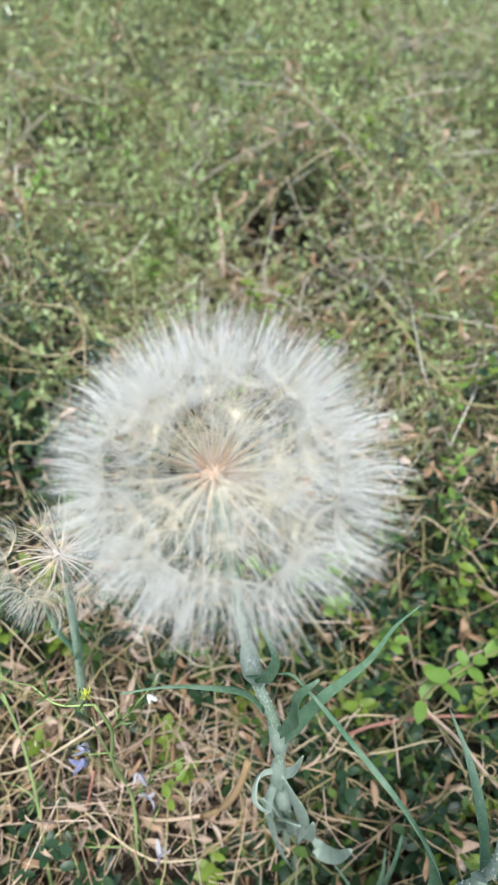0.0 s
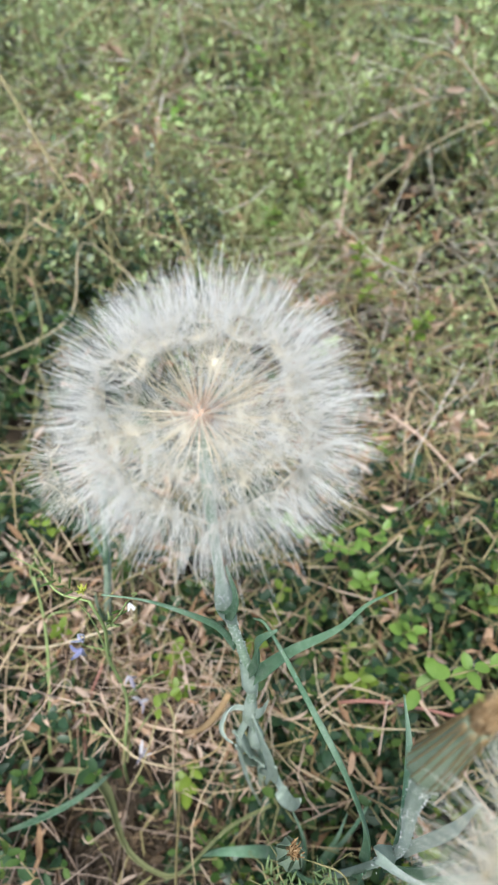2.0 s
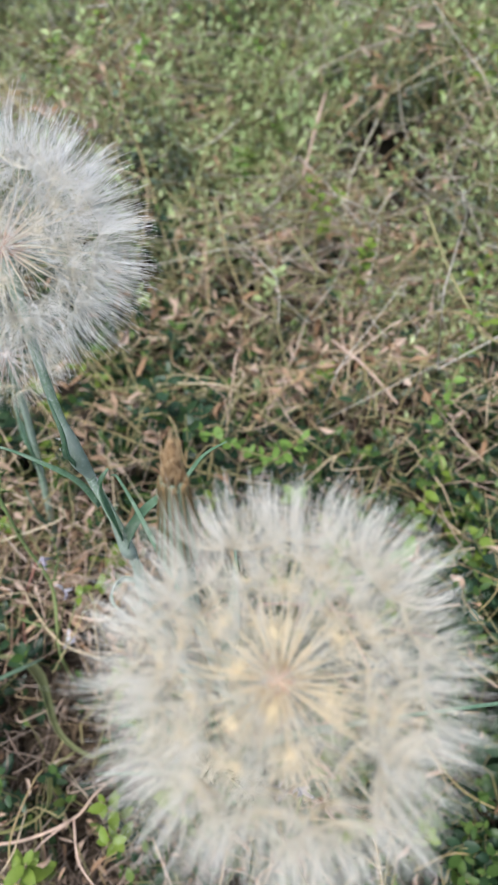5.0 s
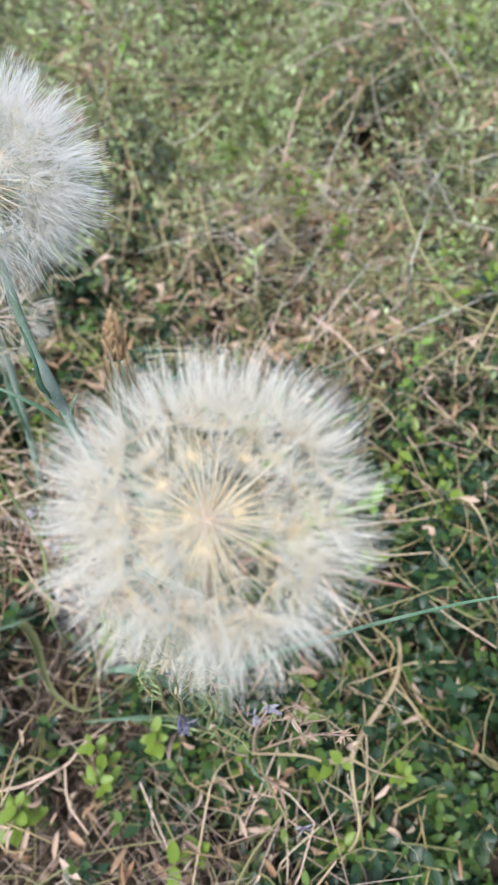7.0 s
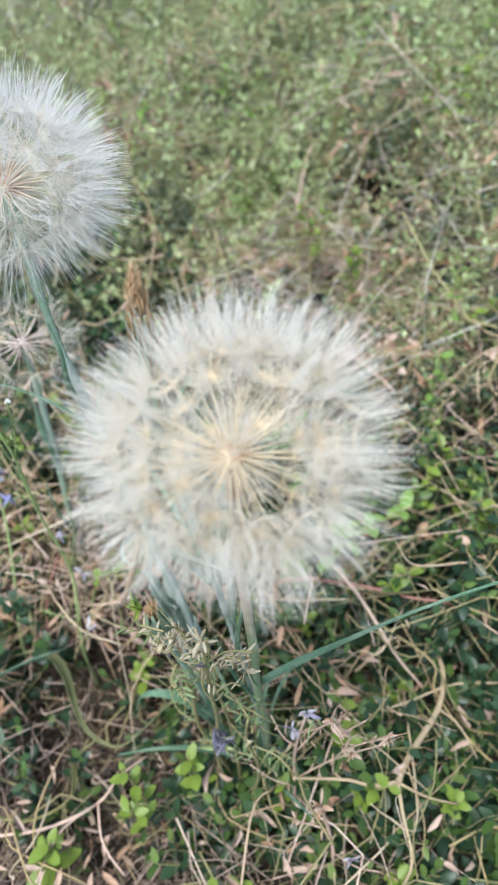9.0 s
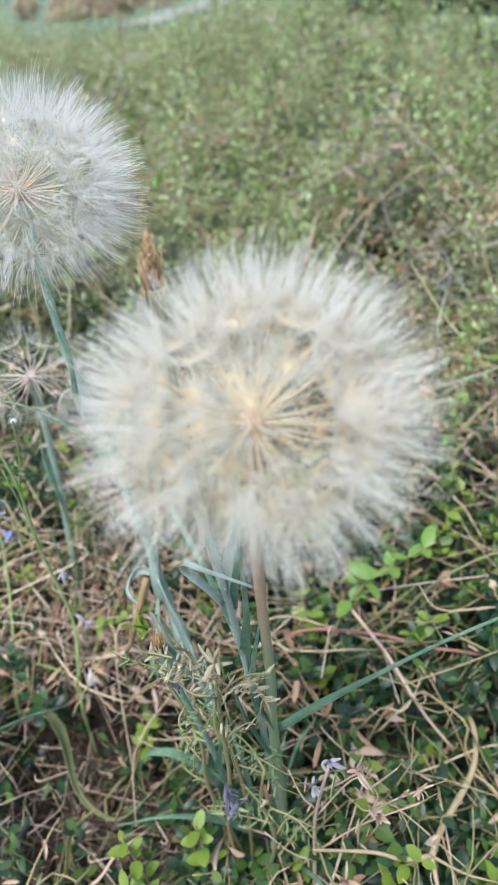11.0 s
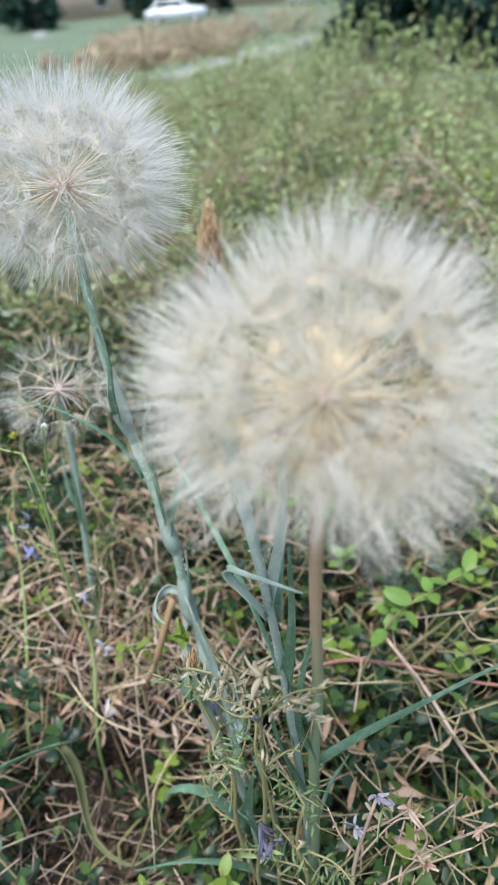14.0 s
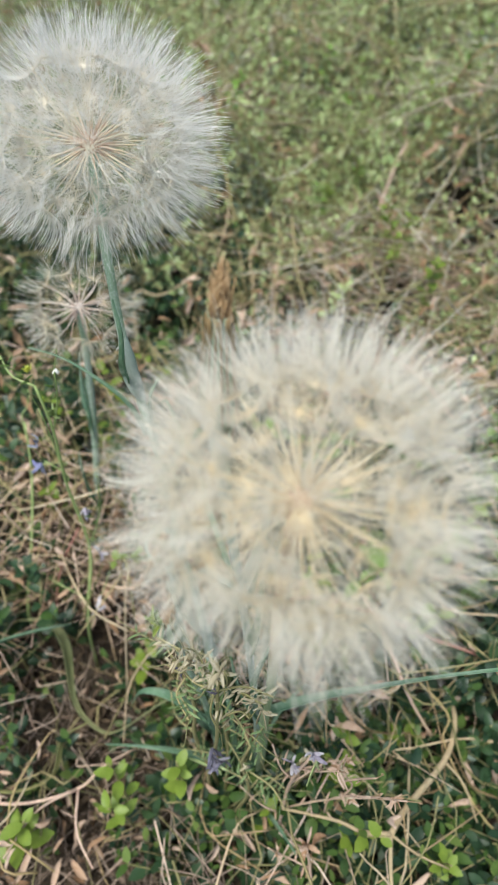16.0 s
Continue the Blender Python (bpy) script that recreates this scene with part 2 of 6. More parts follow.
def frames_along(p):
    t = unit(np.gradient(p, axis=0))
    ref = np.array([0.31, 0.11, 0.94]) if abs(t[0][2]) < 0.9 else np.array([0.9, 0.4, 0.1])
    s = unit(np.cross(t, ref))
    return t, s, np.cross(s, t)


def tube(soup, points, radii, sides=6, n=None, mat=0, cap=True):
    p = spline(points, n or max(3, 4 * (len(points) - 1)))
    r = np.interp(np.linspace(0, 1, len(p)), np.linspace(0, 1, len(radii)), radii)
    _, s, u = frames_along(p)
    a = np.arange(sides) * 2 * math.pi / sides
    ring = p[:, None] + r[:, None, None] * (np.cos(a)[:, None] * s[:, None] + np.sin(a)[:, None] * u[:, None])
    k = len(p)
    v = ring.reshape(-1, 3)
    i, j = np.meshgrid(np.arange(k - 1), np.arange(sides), indexing="ij")
    a0, a1 = i * sides + j, i * sides + (j + 1) % sides
    f = np.concatenate([np.stack([a0, a1, a1 + sides], -1).reshape(-1, 3), np.stack([a0, a1 + sides, a0 + sides], -1).reshape(-1, 3)])
    if cap:
        v = np.vstack([v, p[0], p[-1]])
        b = np.arange(sides)
        f = np.vstack([f, np.stack([(b + 1) % sides, b, np.full(sides, k * sides)], -1),
                       np.stack([(k - 1) * sides + b, (k - 1) * sides + (b + 1) % sides, np.full(sides, k * sides + 1)], -1)])
    return soup.add(v, f, mat)


def blade(soup, points, widths, side=None, fold=0.25, thick=0.0004, n=None, mat=0, wave=0.0):
    """A leaf blade with a folded midrib and real thickness, along a curve."""
    p = spline(points, n or max(4, 5 * (len(points) - 1)))
    k = len(p)
    w = np.interp(np.linspace(0, 1, k), np.linspace(0, 1, len(widths)), widths) / 2
    t = unit(np.gradient(p, axis=0))
    sd = np.asarray(side if side is not None else (1, 0.2, 0), float)
    s = unit(sd - (t @ sd)[:, None] * t)
    u = np.cross(s, t)
    wv = wave * np.sin(np.linspace(0, 9, k))[:, None] * w[:, None]
    rows = []
    for sgn in (1, -1):
        off = u * (thick / 2 * sgn)
        rows += [p - s * w[:, None] + u * (fold * w)[:, None] + u * wv + off, p + off, p + s * w[:, None] + u * (fold * w)[:, None] - u * wv + off]
    rows += [rows[q] for q in (0, 2, 3, 5)]
    v = np.stack(rows, 1).reshape(-1, 3)
    f = []
    for i in range(k - 1):
        b, c = i * 10, i * 10 + 10
        for x, y in ((0, 1), (1, 2), (7, 9), (5, 4), (4, 3), (8, 6)):
            f += [(b + x, b + y, c + y), (b + x, c + y, c + x)]
    e = (k - 1) * 10
    f += [(0, 3, 4), (0, 4, 1), (1, 4, 5), (1, 5, 2), (e, e + 1, e + 4), (e, e + 4, e + 3), (e + 1, e + 2, e + 5), (e + 1, e + 5, e + 4)]
    return soup.add(v, f, mat)


def part(name, soup, mats, parent, label="", m=None):
    ob = new(name, soup if isinstance(soup, bpy.types.Mesh) else soup.mesh(name, *(mats if isinstance(mats, (list, tuple)) else [mats])))
    ob.parent = parent
    if m is not None:
        ob.matrix_basis = m
    return tagged(ob, label)


def thing(name, label, category, at=(0, 0, 0), group="", kind=""):
    ob = new(name)
    ob.location = at
    ob.empty_display_size = 0.01
    return tagged(ob, label, category, group, kind)


def turn_to(z, spin=0.0):
    """A turn that brings +z to the given way."""
    return Vector(z).to_track_quat("Z", "Y").to_matrix().to_4x4() @ Matrix.Rotation(spin, 4, "Z")


def scatter(soup, template, places, turns, sizes):
    """Copies of a template's triangles at many places at once."""
    v, f, m = template
    n = len(places)
    out = np.einsum("nij,vj->nvi", turns, v) * np.asarray(sizes)[:, None, None] + np.asarray(places)[:, None]
    faces = (f[None] + (np.arange(n) * len(v))[:, None, None]).reshape(-1, 3)
    soup.v.append(out.reshape(-1, 3))
    soup.f.append(faces + soup.n)
    soup.m.append(np.tile(m, n))
    soup.n += n * len(v)


def random_turns(rng, n, tilt, spin=None):
    """Turns with a random spin round z and a lean of about tilt radians."""
    a = rng.uniform(0, 2 * math.pi, n) if spin is None else spin
    b = rng.normal(0, tilt, n)
    c = rng.uniform(0, 2 * math.pi, n)
    ca, sa = np.cos(a), np.sin(a)
    z, o = np.zeros(n), np.ones(n)
    rz = np.stack([ca, -sa, z, sa, ca, z, z, z, o], -1).reshape(n, 3, 3)
    cb, sb = np.cos(b), np.sin(b)
    rx = np.stack([o, z, z, z, cb, -sb, z, sb, cb], -1).reshape(n, 3, 3)
    cc, sc = np.cos(c), np.sin(c)
    rc = np.stack([cc, -sc, z, sc, cc, z, z, z, o], -1).reshape(n, 3, 3)
    return rc @ rx @ rz


# ---- ground ----
def smooth_noise(x, y, scale, seed=0):
    r = np.random.RandomState(seed)
    g = r.rand(64, 64)
    u, v = np.asarray(x) * scale + 31.3, np.asarray(y) * scale + 17.7
    i, j = np.floor(u).astype(int), np.floor(v).astype(int)
    a, b = u - i, v - j
    a, b = a * a * (3 - 2 * a), b * b * (3 - 2 * b)
    i0, i1, j0, j1 = i % 64, (i + 1) % 64, j % 64, (j + 1) % 64
    return g[i0, j0] * (1 - a) * (1 - b) + g[i1, j0] * a * (1 - b) + g[i0, j1] * (1 - a) * b + g[i1, j1] * a * b


def ground_z(x, y):
    """The soil: nearly level near by, falling gently away towards the road."""
    d = np.hypot(x, y)
    return -0.05 + 0.05 * np.clip(d - 0.15, 0, 0.6) / 0.6 - np.clip(d - 3.0, 0, 38) * 0.05 + 0.02 * (smooth_noise(x, y, 6, 3) - 0.5)


def canopy(x, y):
    """The height at which the low cover's tops stand."""
    near = 0.075 + 0.16 * np.clip(y, -0.1, 0.55) + 0.0 * x
    bush = 0.09 * np.exp(-(((x + 0.40) / 0.75) ** 2 + ((y - 2.2) / 0.8) ** 2))
    hollow = -0.095 * np.exp(-(((x - 0.000) / 0.075) ** 2 + ((y - 0.012) / 0.040) ** 2)) - 0.05 * np.exp(-(((x - 0.10) / 0.05) ** 2 + ((y + 0.045) / 0.03) ** 2))
    hollow -= 0.060 * np.exp(-(((x - 0.068) / 0.050) ** 2 + ((y - 0.068) / 0.036) ** 2))
    hollow -= 0.035 * np.exp(-(((x - 0.22) / 0.08) ** 2 + ((y - 0.09) / 0.08) ** 2))
    hollow -= 0.05 * np.clip((y - 1.1) / 1.2, 0, 1)
    fall = -np.clip(np.hypot(x, y) - 3.0, 0, 9) * 0.05
    bush = bush + 0.11 * (smooth_noise(x, y, 3.6, 9) - 0.5) * np.clip((y - 0.7) / 0.6, 0, 1)
    return near + bush + fall + hollow + (0.13 + 0.09 * np.clip((y - 0.45) / 0.3, 0, 1)) * (smooth_noise(x, y, 8, 5) - 0.5) * np.clip(0.4 + y, 0.3, 1.1) + 0.095 * (smooth_noise(x, y, 25, 6) - 0.5)


g = Soup()
axis = np.concatenate([-np.geomspace(600, 0.7, 60), np.linspace(-0.6, 0.6, 61), np.geomspace(0.7, 600, 60)])
gx, gy = np.meshgrid(axis - 0.1, axis + 0.3, indexing="ij")
k = len(axis)
i, j = np.meshgrid(np.arange(k - 1), np.arange(k - 1), indexing="ij")
c0 = (i * k + j).ravel()
g.add(np.stack([gx, gy, ground_z(gx, gy)], -1), np.concatenate([np.stack([c0, c0 + k, c0 + k + 1], -1), np.stack([c0, c0 + k + 1, c0 + 1], -1)]))
tagged(new("ground", g.mesh("ground", SOIL)), "dark crumbly soil under the plants, running to the road", "ground", kind="structure")


# ---- low cover ----
def leaf_template(length, width, cup=0.25, droop=0.2, rows=3):
    """A small oval leaf lying along +x, folded a little at the midrib."""
    s = np.linspace(0, 1, rows + 2)
    w = width / 2 * np.sin(np.pi * s**0.9) ** 0.55
    mid = np.stack([s * length, 0 * s, -droop * length * s**2], -1)
    v, f = [mid[0]], []
    for q in range(1, rows + 1):
        v += [mid[q] + (0, -w[q], cup * w[q]), mid[q], mid[q] + (0, w[q], cup * w[q])]
    v.append(mid[-1])
    f += [(0, 1, 2), (0, 2, 3)]
    for q in range(rows - 1):
        b = 1 + 3 * q
        f += [(b, b + 3, b + 4), (b, b + 4, b + 1), (b + 1, b + 4, b + 5), (b + 1, b + 5, b + 2)]
    b, e = 1 + 3 * (rows - 1), 1 + 3 * rows
    f += [(b, e, b + 1), (b + 1, e, b + 2)]
    return np.array(v), np.array(f)


def sprig_template(seed, pairs, height, leaf, rows=2, young=3, stem=True, steep=0.0):
    """A short upright shoot with opposite leaves; material 0 stalk, 1 old leaf, 2 young leaf."""
    rng = np.random.RandomState(seed)
    s = Soup()
    top = np.array([rng.normal(0, 0.25), rng.normal(0, 0.25), 1.0]) * height
    mid = top * 0.5 + (rng.normal(0, 0.12) * height, rng.normal(0, 0.12) * height, 0)
    line = spline([(0, 0, 0), mid, top], 12)
    if stem:
        tube(s, [(0, 0, 0), mid, top], [0.0009, 0.0005], sides=3, n=4, cap=False)
    az = rng.uniform(0, 6.28)
    for q in range(pairs):
        f = (q + 1) / pairs
        p = line[min(11, int(f * 11.9))]
        az += 1.57 + rng.normal(0, 0.3)
        for side in (0, math.pi):
            size = leaf * (1.1 - 0.45 * f) * rng.uniform(0.75, 1.2)
            v, fc = leaf_template(size, size * rng.uniform(0.42, 0.62), rng.uniform(0.1, 0.45), rng.uniform(-0.1, 0.35), rows)
            lift = rng.uniform(0.1, 0.5) + 0.5 * f + steep
            e = Euler((rng.normal(0, 0.3), -lift, az + side + rng.normal(0, 0.25))).to_matrix()
            s.add(v @ np.array(e).T + p, fc, 2 if q >= pairs - young else 1)
    return s.arrays()


def wedge(rng, n, y0, y1, power=1.0, margin=0.0):
    """Random places in the part of the ground that opens away from the viewer."""
    y = y0 + (y1 - y0) * rng.rand(n) ** power
    lo, hi = -0.30 - 0.95 * np.clip(y, 0, 50) - margin, 0.42 + 0.36 * np.clip(y, 0, 50) + margin
    return lo + (hi - lo) * rng.rand(n), y


def thicket_edge(x, y):
    """How far the thicket reaches in each direction."""
    return np.interp(np.asarray(x) / np.maximum(y, 0.1), [-1.1, -0.75, -0.64, -0.56, -0.44, -0.37, -0.33, -0.18, 0.3], [2.3, 2.1, 2.5, 2.6, 2.9, 2.7, 2.45, 2.1, 2.1])


def green_share(x, y):
    """Where the cover is green rather than dry."""
    n = 0.55 * smooth_noise(x, y, 5.5, 11) + 0.45 * smooth_noise(x, y, 14, 12)
    dry_left = np.exp(-(((x + 0.10) / 0.13) ** 2 + ((y - 0.11) / np.where(y < 0.11, 0.085, 0.13)) ** 2))
    dry_mid = 0.5 * np.exp(-(((x - 0.03) / 0.16) ** 2 + ((y - 0.40) / 0.10) ** 2))
    dry_front = 0.7 * np.exp(-(((x - 0.12) / 0.20) ** 2 + ((y + 0.10) / 0.10) ** 2))
    lush = 0.5 * np.exp(-(((x - 0.24) / 0.14) ** 2 + ((y - 0.16) / 0.16) ** 2)) + 0.35 * np.exp(-(((x - 0.10) / 0.10) ** 2 + ((y - 0.22) / 0.06) ** 2))
    return np.clip((n - 0.5) * 2.2 + 0.66 + 0.12 * np.clip(y - 0.8, 0, 1) + 0.3 * np.clip(y - 1.2, 0, 0.5) - 0.55 * dry_left - dry_mid - dry_front + lush, 0.05, 1)


def bare(x, y):
    """Where the shrub stands thin over the soil."""
    return np.minimum(0.8, 0.78 * np.exp(-(((x + 0.04) / 0.11) ** 2 + ((y - 0.015) / 0.06) ** 2)) + 0.55 * np.exp(-(((x - 0.10) / 0.15) ** 2 + ((y + 0.085) / 0.06) ** 2)))


def cover(name, label, y0, y1, count, leaf, height, pairs, rows, seed, power=1.0, young=2, mats=None, stretch=0.5, lean=0.45, where=None, rise=0.2, steep=0.0):
    rng = np.random.RandomState(seed)
    x, y = wedge(rng, count, y0, y1, power)
    keep = rng.rand(count) < green_share(x, y) * (1 - bare(x, y))
    if where:
        keep &= where(x, y)
    x, y = x[keep], y[keep]
    variants = [sprig_template(seed * 10 + q, pairs, height, leaf, rows, young, True, steep) for q in range(7)]
    pick = rng.randint(0, 7, len(x))
    depth = rng.rand(len(x)) ** 1.3
    top = canopy(x, y)
    size = rng.uniform(0.7, 1.25, len(x))
    low = ground_z(x, y)
    z = np.maximum(low, top - height * size * (1 - rise) - depth * stretch * (top - low))
    s = Soup()
    turns = random_turns(rng, len(x), lean)
    for q in range(7):
        w = pick == q
        scatter(s, variants[q], np.stack([x, y, z], -1)[w], turns[w], size[w])
    ob = new(name, s.mesh(name, *(mats or (GREENSTEM, DARKLEAF, NEWLEAF))))
    return tagged(ob, label, "ground cover", kind="stuff")


cover("creeping_shrub_cover", "low creeping shrub with small oval dark green leaves and bright tips", -0.22, 0.50, 5000, 0.0142, 0.060, 5, 3, 1, stretch=0.95, young=1, mats=(GREENSTEM, DARKLEAF, MIDLEAF))
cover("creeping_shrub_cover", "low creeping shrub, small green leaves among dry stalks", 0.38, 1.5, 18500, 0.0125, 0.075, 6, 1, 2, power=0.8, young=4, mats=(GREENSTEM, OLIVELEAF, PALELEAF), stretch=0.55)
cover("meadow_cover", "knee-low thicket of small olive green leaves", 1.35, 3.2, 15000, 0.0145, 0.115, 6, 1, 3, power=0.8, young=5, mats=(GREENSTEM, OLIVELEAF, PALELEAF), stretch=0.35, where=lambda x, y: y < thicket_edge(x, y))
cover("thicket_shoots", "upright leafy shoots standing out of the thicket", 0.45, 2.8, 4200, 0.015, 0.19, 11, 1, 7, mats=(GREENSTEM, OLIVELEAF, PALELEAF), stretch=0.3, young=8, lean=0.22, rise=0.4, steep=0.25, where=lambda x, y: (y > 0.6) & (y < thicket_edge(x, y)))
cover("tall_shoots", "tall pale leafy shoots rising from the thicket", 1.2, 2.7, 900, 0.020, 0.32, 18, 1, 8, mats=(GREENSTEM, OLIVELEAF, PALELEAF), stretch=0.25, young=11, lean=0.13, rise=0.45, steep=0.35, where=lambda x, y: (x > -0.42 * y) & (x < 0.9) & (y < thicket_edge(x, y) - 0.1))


def surround(name, label, count, reach, leaf, height, seed):
    """The same thicket going on to the sides of the view and behind it."""
    rng = np.random.RandomState(seed)
    r, a = reach * np.sqrt(rng.rand(count)), rng.uniform(0, 6.28, count)
    x, y = r * np.cos(a), r * np.sin(a)
    lo, hi = -0.30 - 0.95 * np.clip(y, 0, 50), 0.42 + 0.36 * np.clip(y, 0, 50)
    keep = ((x < lo) | (x > hi) | (y < -0.22)) & ((y < 0) | (y < thicket_edge(x, y)))
    x, y = x[keep], y[keep]
    s = Soup()
    turns, size = random_turns(rng, len(x), 0.4), rng.uniform(0.7, 1.3, len(x))
    z = np.maximum(ground_z(x, y), canopy(x, y) - height * size)
    for q in range(5):
        w = np.arange(len(x)) % 5 == q
        scatter(s, sprig_template(seed + q, 4, height, leaf, 1, 2, False), np.stack([x, y, z], -1)[w], turns[w], size[w])
    tagged(new(name, s.mesh(name, GREENSTEM, OLIVELEAF, PALELEAF)), label, "ground cover", kind="stuff")


surround("thicket_cover", "low leafy thicket going on all round", 9000, 2.6, 0.036, 0.10, 55)


def straw(name, label, count, y0, y1, length, radius, seed, flat=0.25, mat=STRAW, wander=0.35, lift=0.0, dry=True, power=1.0):
    """A tangle of thin bent stalks lying in the cover."""
    rng = np.random.RandomState(seed)
    x, y = wedge(rng, count, y0, y1, power)
    if dry:
        keep = (rng.rand(count) > 0.75 * green_share(x, y)) & (rng.rand(count) > 1.1 * bare(x, y))
        x, y = x[keep], y[keep]
    else:
        keep = rng.rand(count) > bare(x, y)
        x, y = x[keep], y[keep]
    keep = y < thicket_edge(x, y)
    x, y = x[keep], y[keep]
    s = Soup()
    for px, py in zip(x, y):
        a, L = rng.uniform(0, 6.28), length * rng.uniform(0.35, 1.3)
        way = np.array([math.cos(a), math.sin(a), rng.normal(0.02, flat)])
        bend = rng.normal(0, wander, 3) * L * (1, 1, 0.3)
        c = np.array([px, py, 0])
        pts = np.array([c - way * L / 2, c + bend * 0.5, c + way * L / 2, c + way * L * 0.75 + rng.normal(0, 0.2, 3) * L])
        base = float(canopy(px, py)) - rng.rand() ** 1.5 * 0.06 + lift
        pts[:, 2] = np.maximum(pts[:, 2] + base, ground_z(pts[:, 0], pts[:, 1]) + 0.002)
        r = radius * rng.uniform(0.5, 1.5)
        tube(s, pts, [r, r * 0.9, r * 0.5], sides=3, n=7, cap=False)
    return tagged(new(name, s.mesh(name, mat)), label, "dry grass", kind="stuff")


straw("dry_stalks", "tangle of thin tan dry stalks over the ground", 850, -0.25, 0.7, 0.080, 0.0005, 21, wander=0.9)
straw("dry_stalks", "tangle of dry grey-brown stalks in the thicket", 2600, 0.45, 1.9, 0.13, 0.0009, 22, wander=0.9, mat=PALESTRAW, flat=0.45)
straw("green_runners", "thin yellow-green runners in the thicket", 1000, 0.4, 1.9, 0.15, 0.0010, 25, mat=GREENSTEM, dry=False, wander=0.8, flat=0.8, lift=0.01)
straw("green_runners", "thin olive and yellow-green runners across the cover", 400, -0.2, 1.2, 0.10, 0.0009, 23, mat=GREENSTEM, dry=False)
straw("green_runners", "thin yellow-olive stems of the creeping shrub", 520, -0.2, 0.45, 0.075, 0.00065, 26, mat=GREENSTEM, dry=False, wander=0.5, flat=0.5, lift=-0.004)
straw("dry_stalks", "upright pale stalks in the far thicket", 500, 1.3, 3.4, 0.14, 0.0011, 24, flat=1.2)


def litter(name, label, count, y0, y1, size, seed, power=1.0):
    rng = np.random.RandomState(seed)
    x, y = wedge(rng, count, y0, y1, power)
    keep = (rng.rand(count) > 0.68 * green_share(x, y)) & (rng.rand(count) > 1.1 * bare(x, y))
    x, y = x[keep], y[keep]
    s = Soup()
    for q in range(6):
        v, f = leaf_template(1.0, rng.uniform(0.16, 0.34), rng.uniform(1.0, 2.4), rng.uniform(-1.0, 1.2), 3)
        w = np.arange(len(x)) % 6 == q
        n = int(w.sum())
        z = canopy(x[w], y[w]) - rng.rand(n) ** 1.5 * 0.07
        scatter(s, (v, f, np.zeros(len(f))), np.stack([x[w], y[w], np.maximum(z, ground_z(x[w], y[w]) + 0.003)], -1), random_turns(rng, n, 0.8), size * rng.uniform(0.5, 1.5, n))
    return tagged(new(name, s.mesh(name, LITTER)), label, "dry leaves", kind="stuff")


litter("withered_leaves", "curled pinkish-tan withered leaves caught in the stalks", 3000, -0.25, 0.75, 0.0125, 31)
litter("withered_leaves", "small withered tan leaves in the thicket", 2800, 0.5, 1.7, 0.018, 32)


def soil_litter(name, label, count, seed):
    """Old dark leaves and twig bits lying on the soil itself."""
    rng = np.random.RandomState(seed)
    x, y = wedge(rng, count, -0.26, 0.16)
    s = Soup()
    for q in range(5):
        v, f = leaf_template(1.0, rng.uniform(0.15, 0.5), rng.uniform(0.5, 1.8), rng.uniform(-0.8, 0.8), 3)
        w = np.arange(count) % 5 == q
        n = int(w.sum())
        scatter(s, (v, f, np.zeros(len(f))), np.stack([x[w], y[w], ground_z(x[w], y[w]) + rng.uniform(0.001, 0.018, n)], -1), random_turns(rng, n, 0.55), rng.uniform(0.005, 0.016, n))
    return tagged(new(name, s.mesh(name, MOULD)), label, "dead leaves", kind="stuff")


MOULD = surface("leaf_mould", [(0, (0.02, 0.015, 0.010)), (0.5, (0.065, 0.045, 0.028)), (1, (0.17, 0.12, 0.075))], 0.85, 0.05, scale=600, grain=0.5, patch=15)
soil_litter("leaf_mould", "dark rotting leaves and bits on the soil", 9000, 48)


def pile(name, label, cx, cy, rx, ry, stalks, leaves, seed, mat=STRAW):
    """A dense drift of dry stalks and curled leaves."""
    rng = np.random.RandomState(seed)
    s = Soup()
    for q in range(stalks):
        px, py = cx + rng.normal(0, rx), cy + rng.normal(0, ry)
        if rng.rand() < 0.9 * bare(px, py):
            continue
        a, L = rng.uniform(0, 6.28), rng.uniform(0.025, 0.085)
        way = np.array([math.cos(a), math.sin(a), rng.normal(0, 0.3)])
        c = np.array([px, py, float(canopy(px, py)) - rng.rand() * 0.11])
        pts = np.array([c - way * L / 2, c + rng.normal(0, 0.30, 3) * L, c + way * L / 2, c + way * L * 0.7 + rng.normal(0, 0.2, 3) * L])
        pts[:, 2] = np.maximum(pts[:, 2], ground_z(pts[:, 0], pts[:, 1]) + 0.002)
        r = rng.uniform(0.00025, 0.0007)
        tube(s, pts, [r, r, r * 0.5], sides=3, n=7, cap=False)
    for q in range(6):
        v, f = leaf_template(1.0, rng.uniform(0.12, 0.30), rng.uniform(1.0, 2.6), rng.uniform(-1.1, 1.2), 3)
        n = leaves // 6
        x, y = cx + rng.normal(0, rx, n), cy + rng.normal(0, ry, n)
        thick = rng.rand(n) > 0.9 * bare(x, y)
        x, y, n = x[thick], y[thick], int(thick.sum())
        z = np.maximum(canopy(x, y) - rng.rand(n) ** 1.2 * 0.11, ground_z(x, y) + 0.003)
        scatter(s, (v, f, np.ones(len(f))), np.stack([x, y, z], -1), random_turns(rng, n, 0.8), rng.uniform(0.008, 0.022, n))
    return tagged(new(name, s.mesh(name, mat, LITTER)), label, "dry litter", kind="stuff")


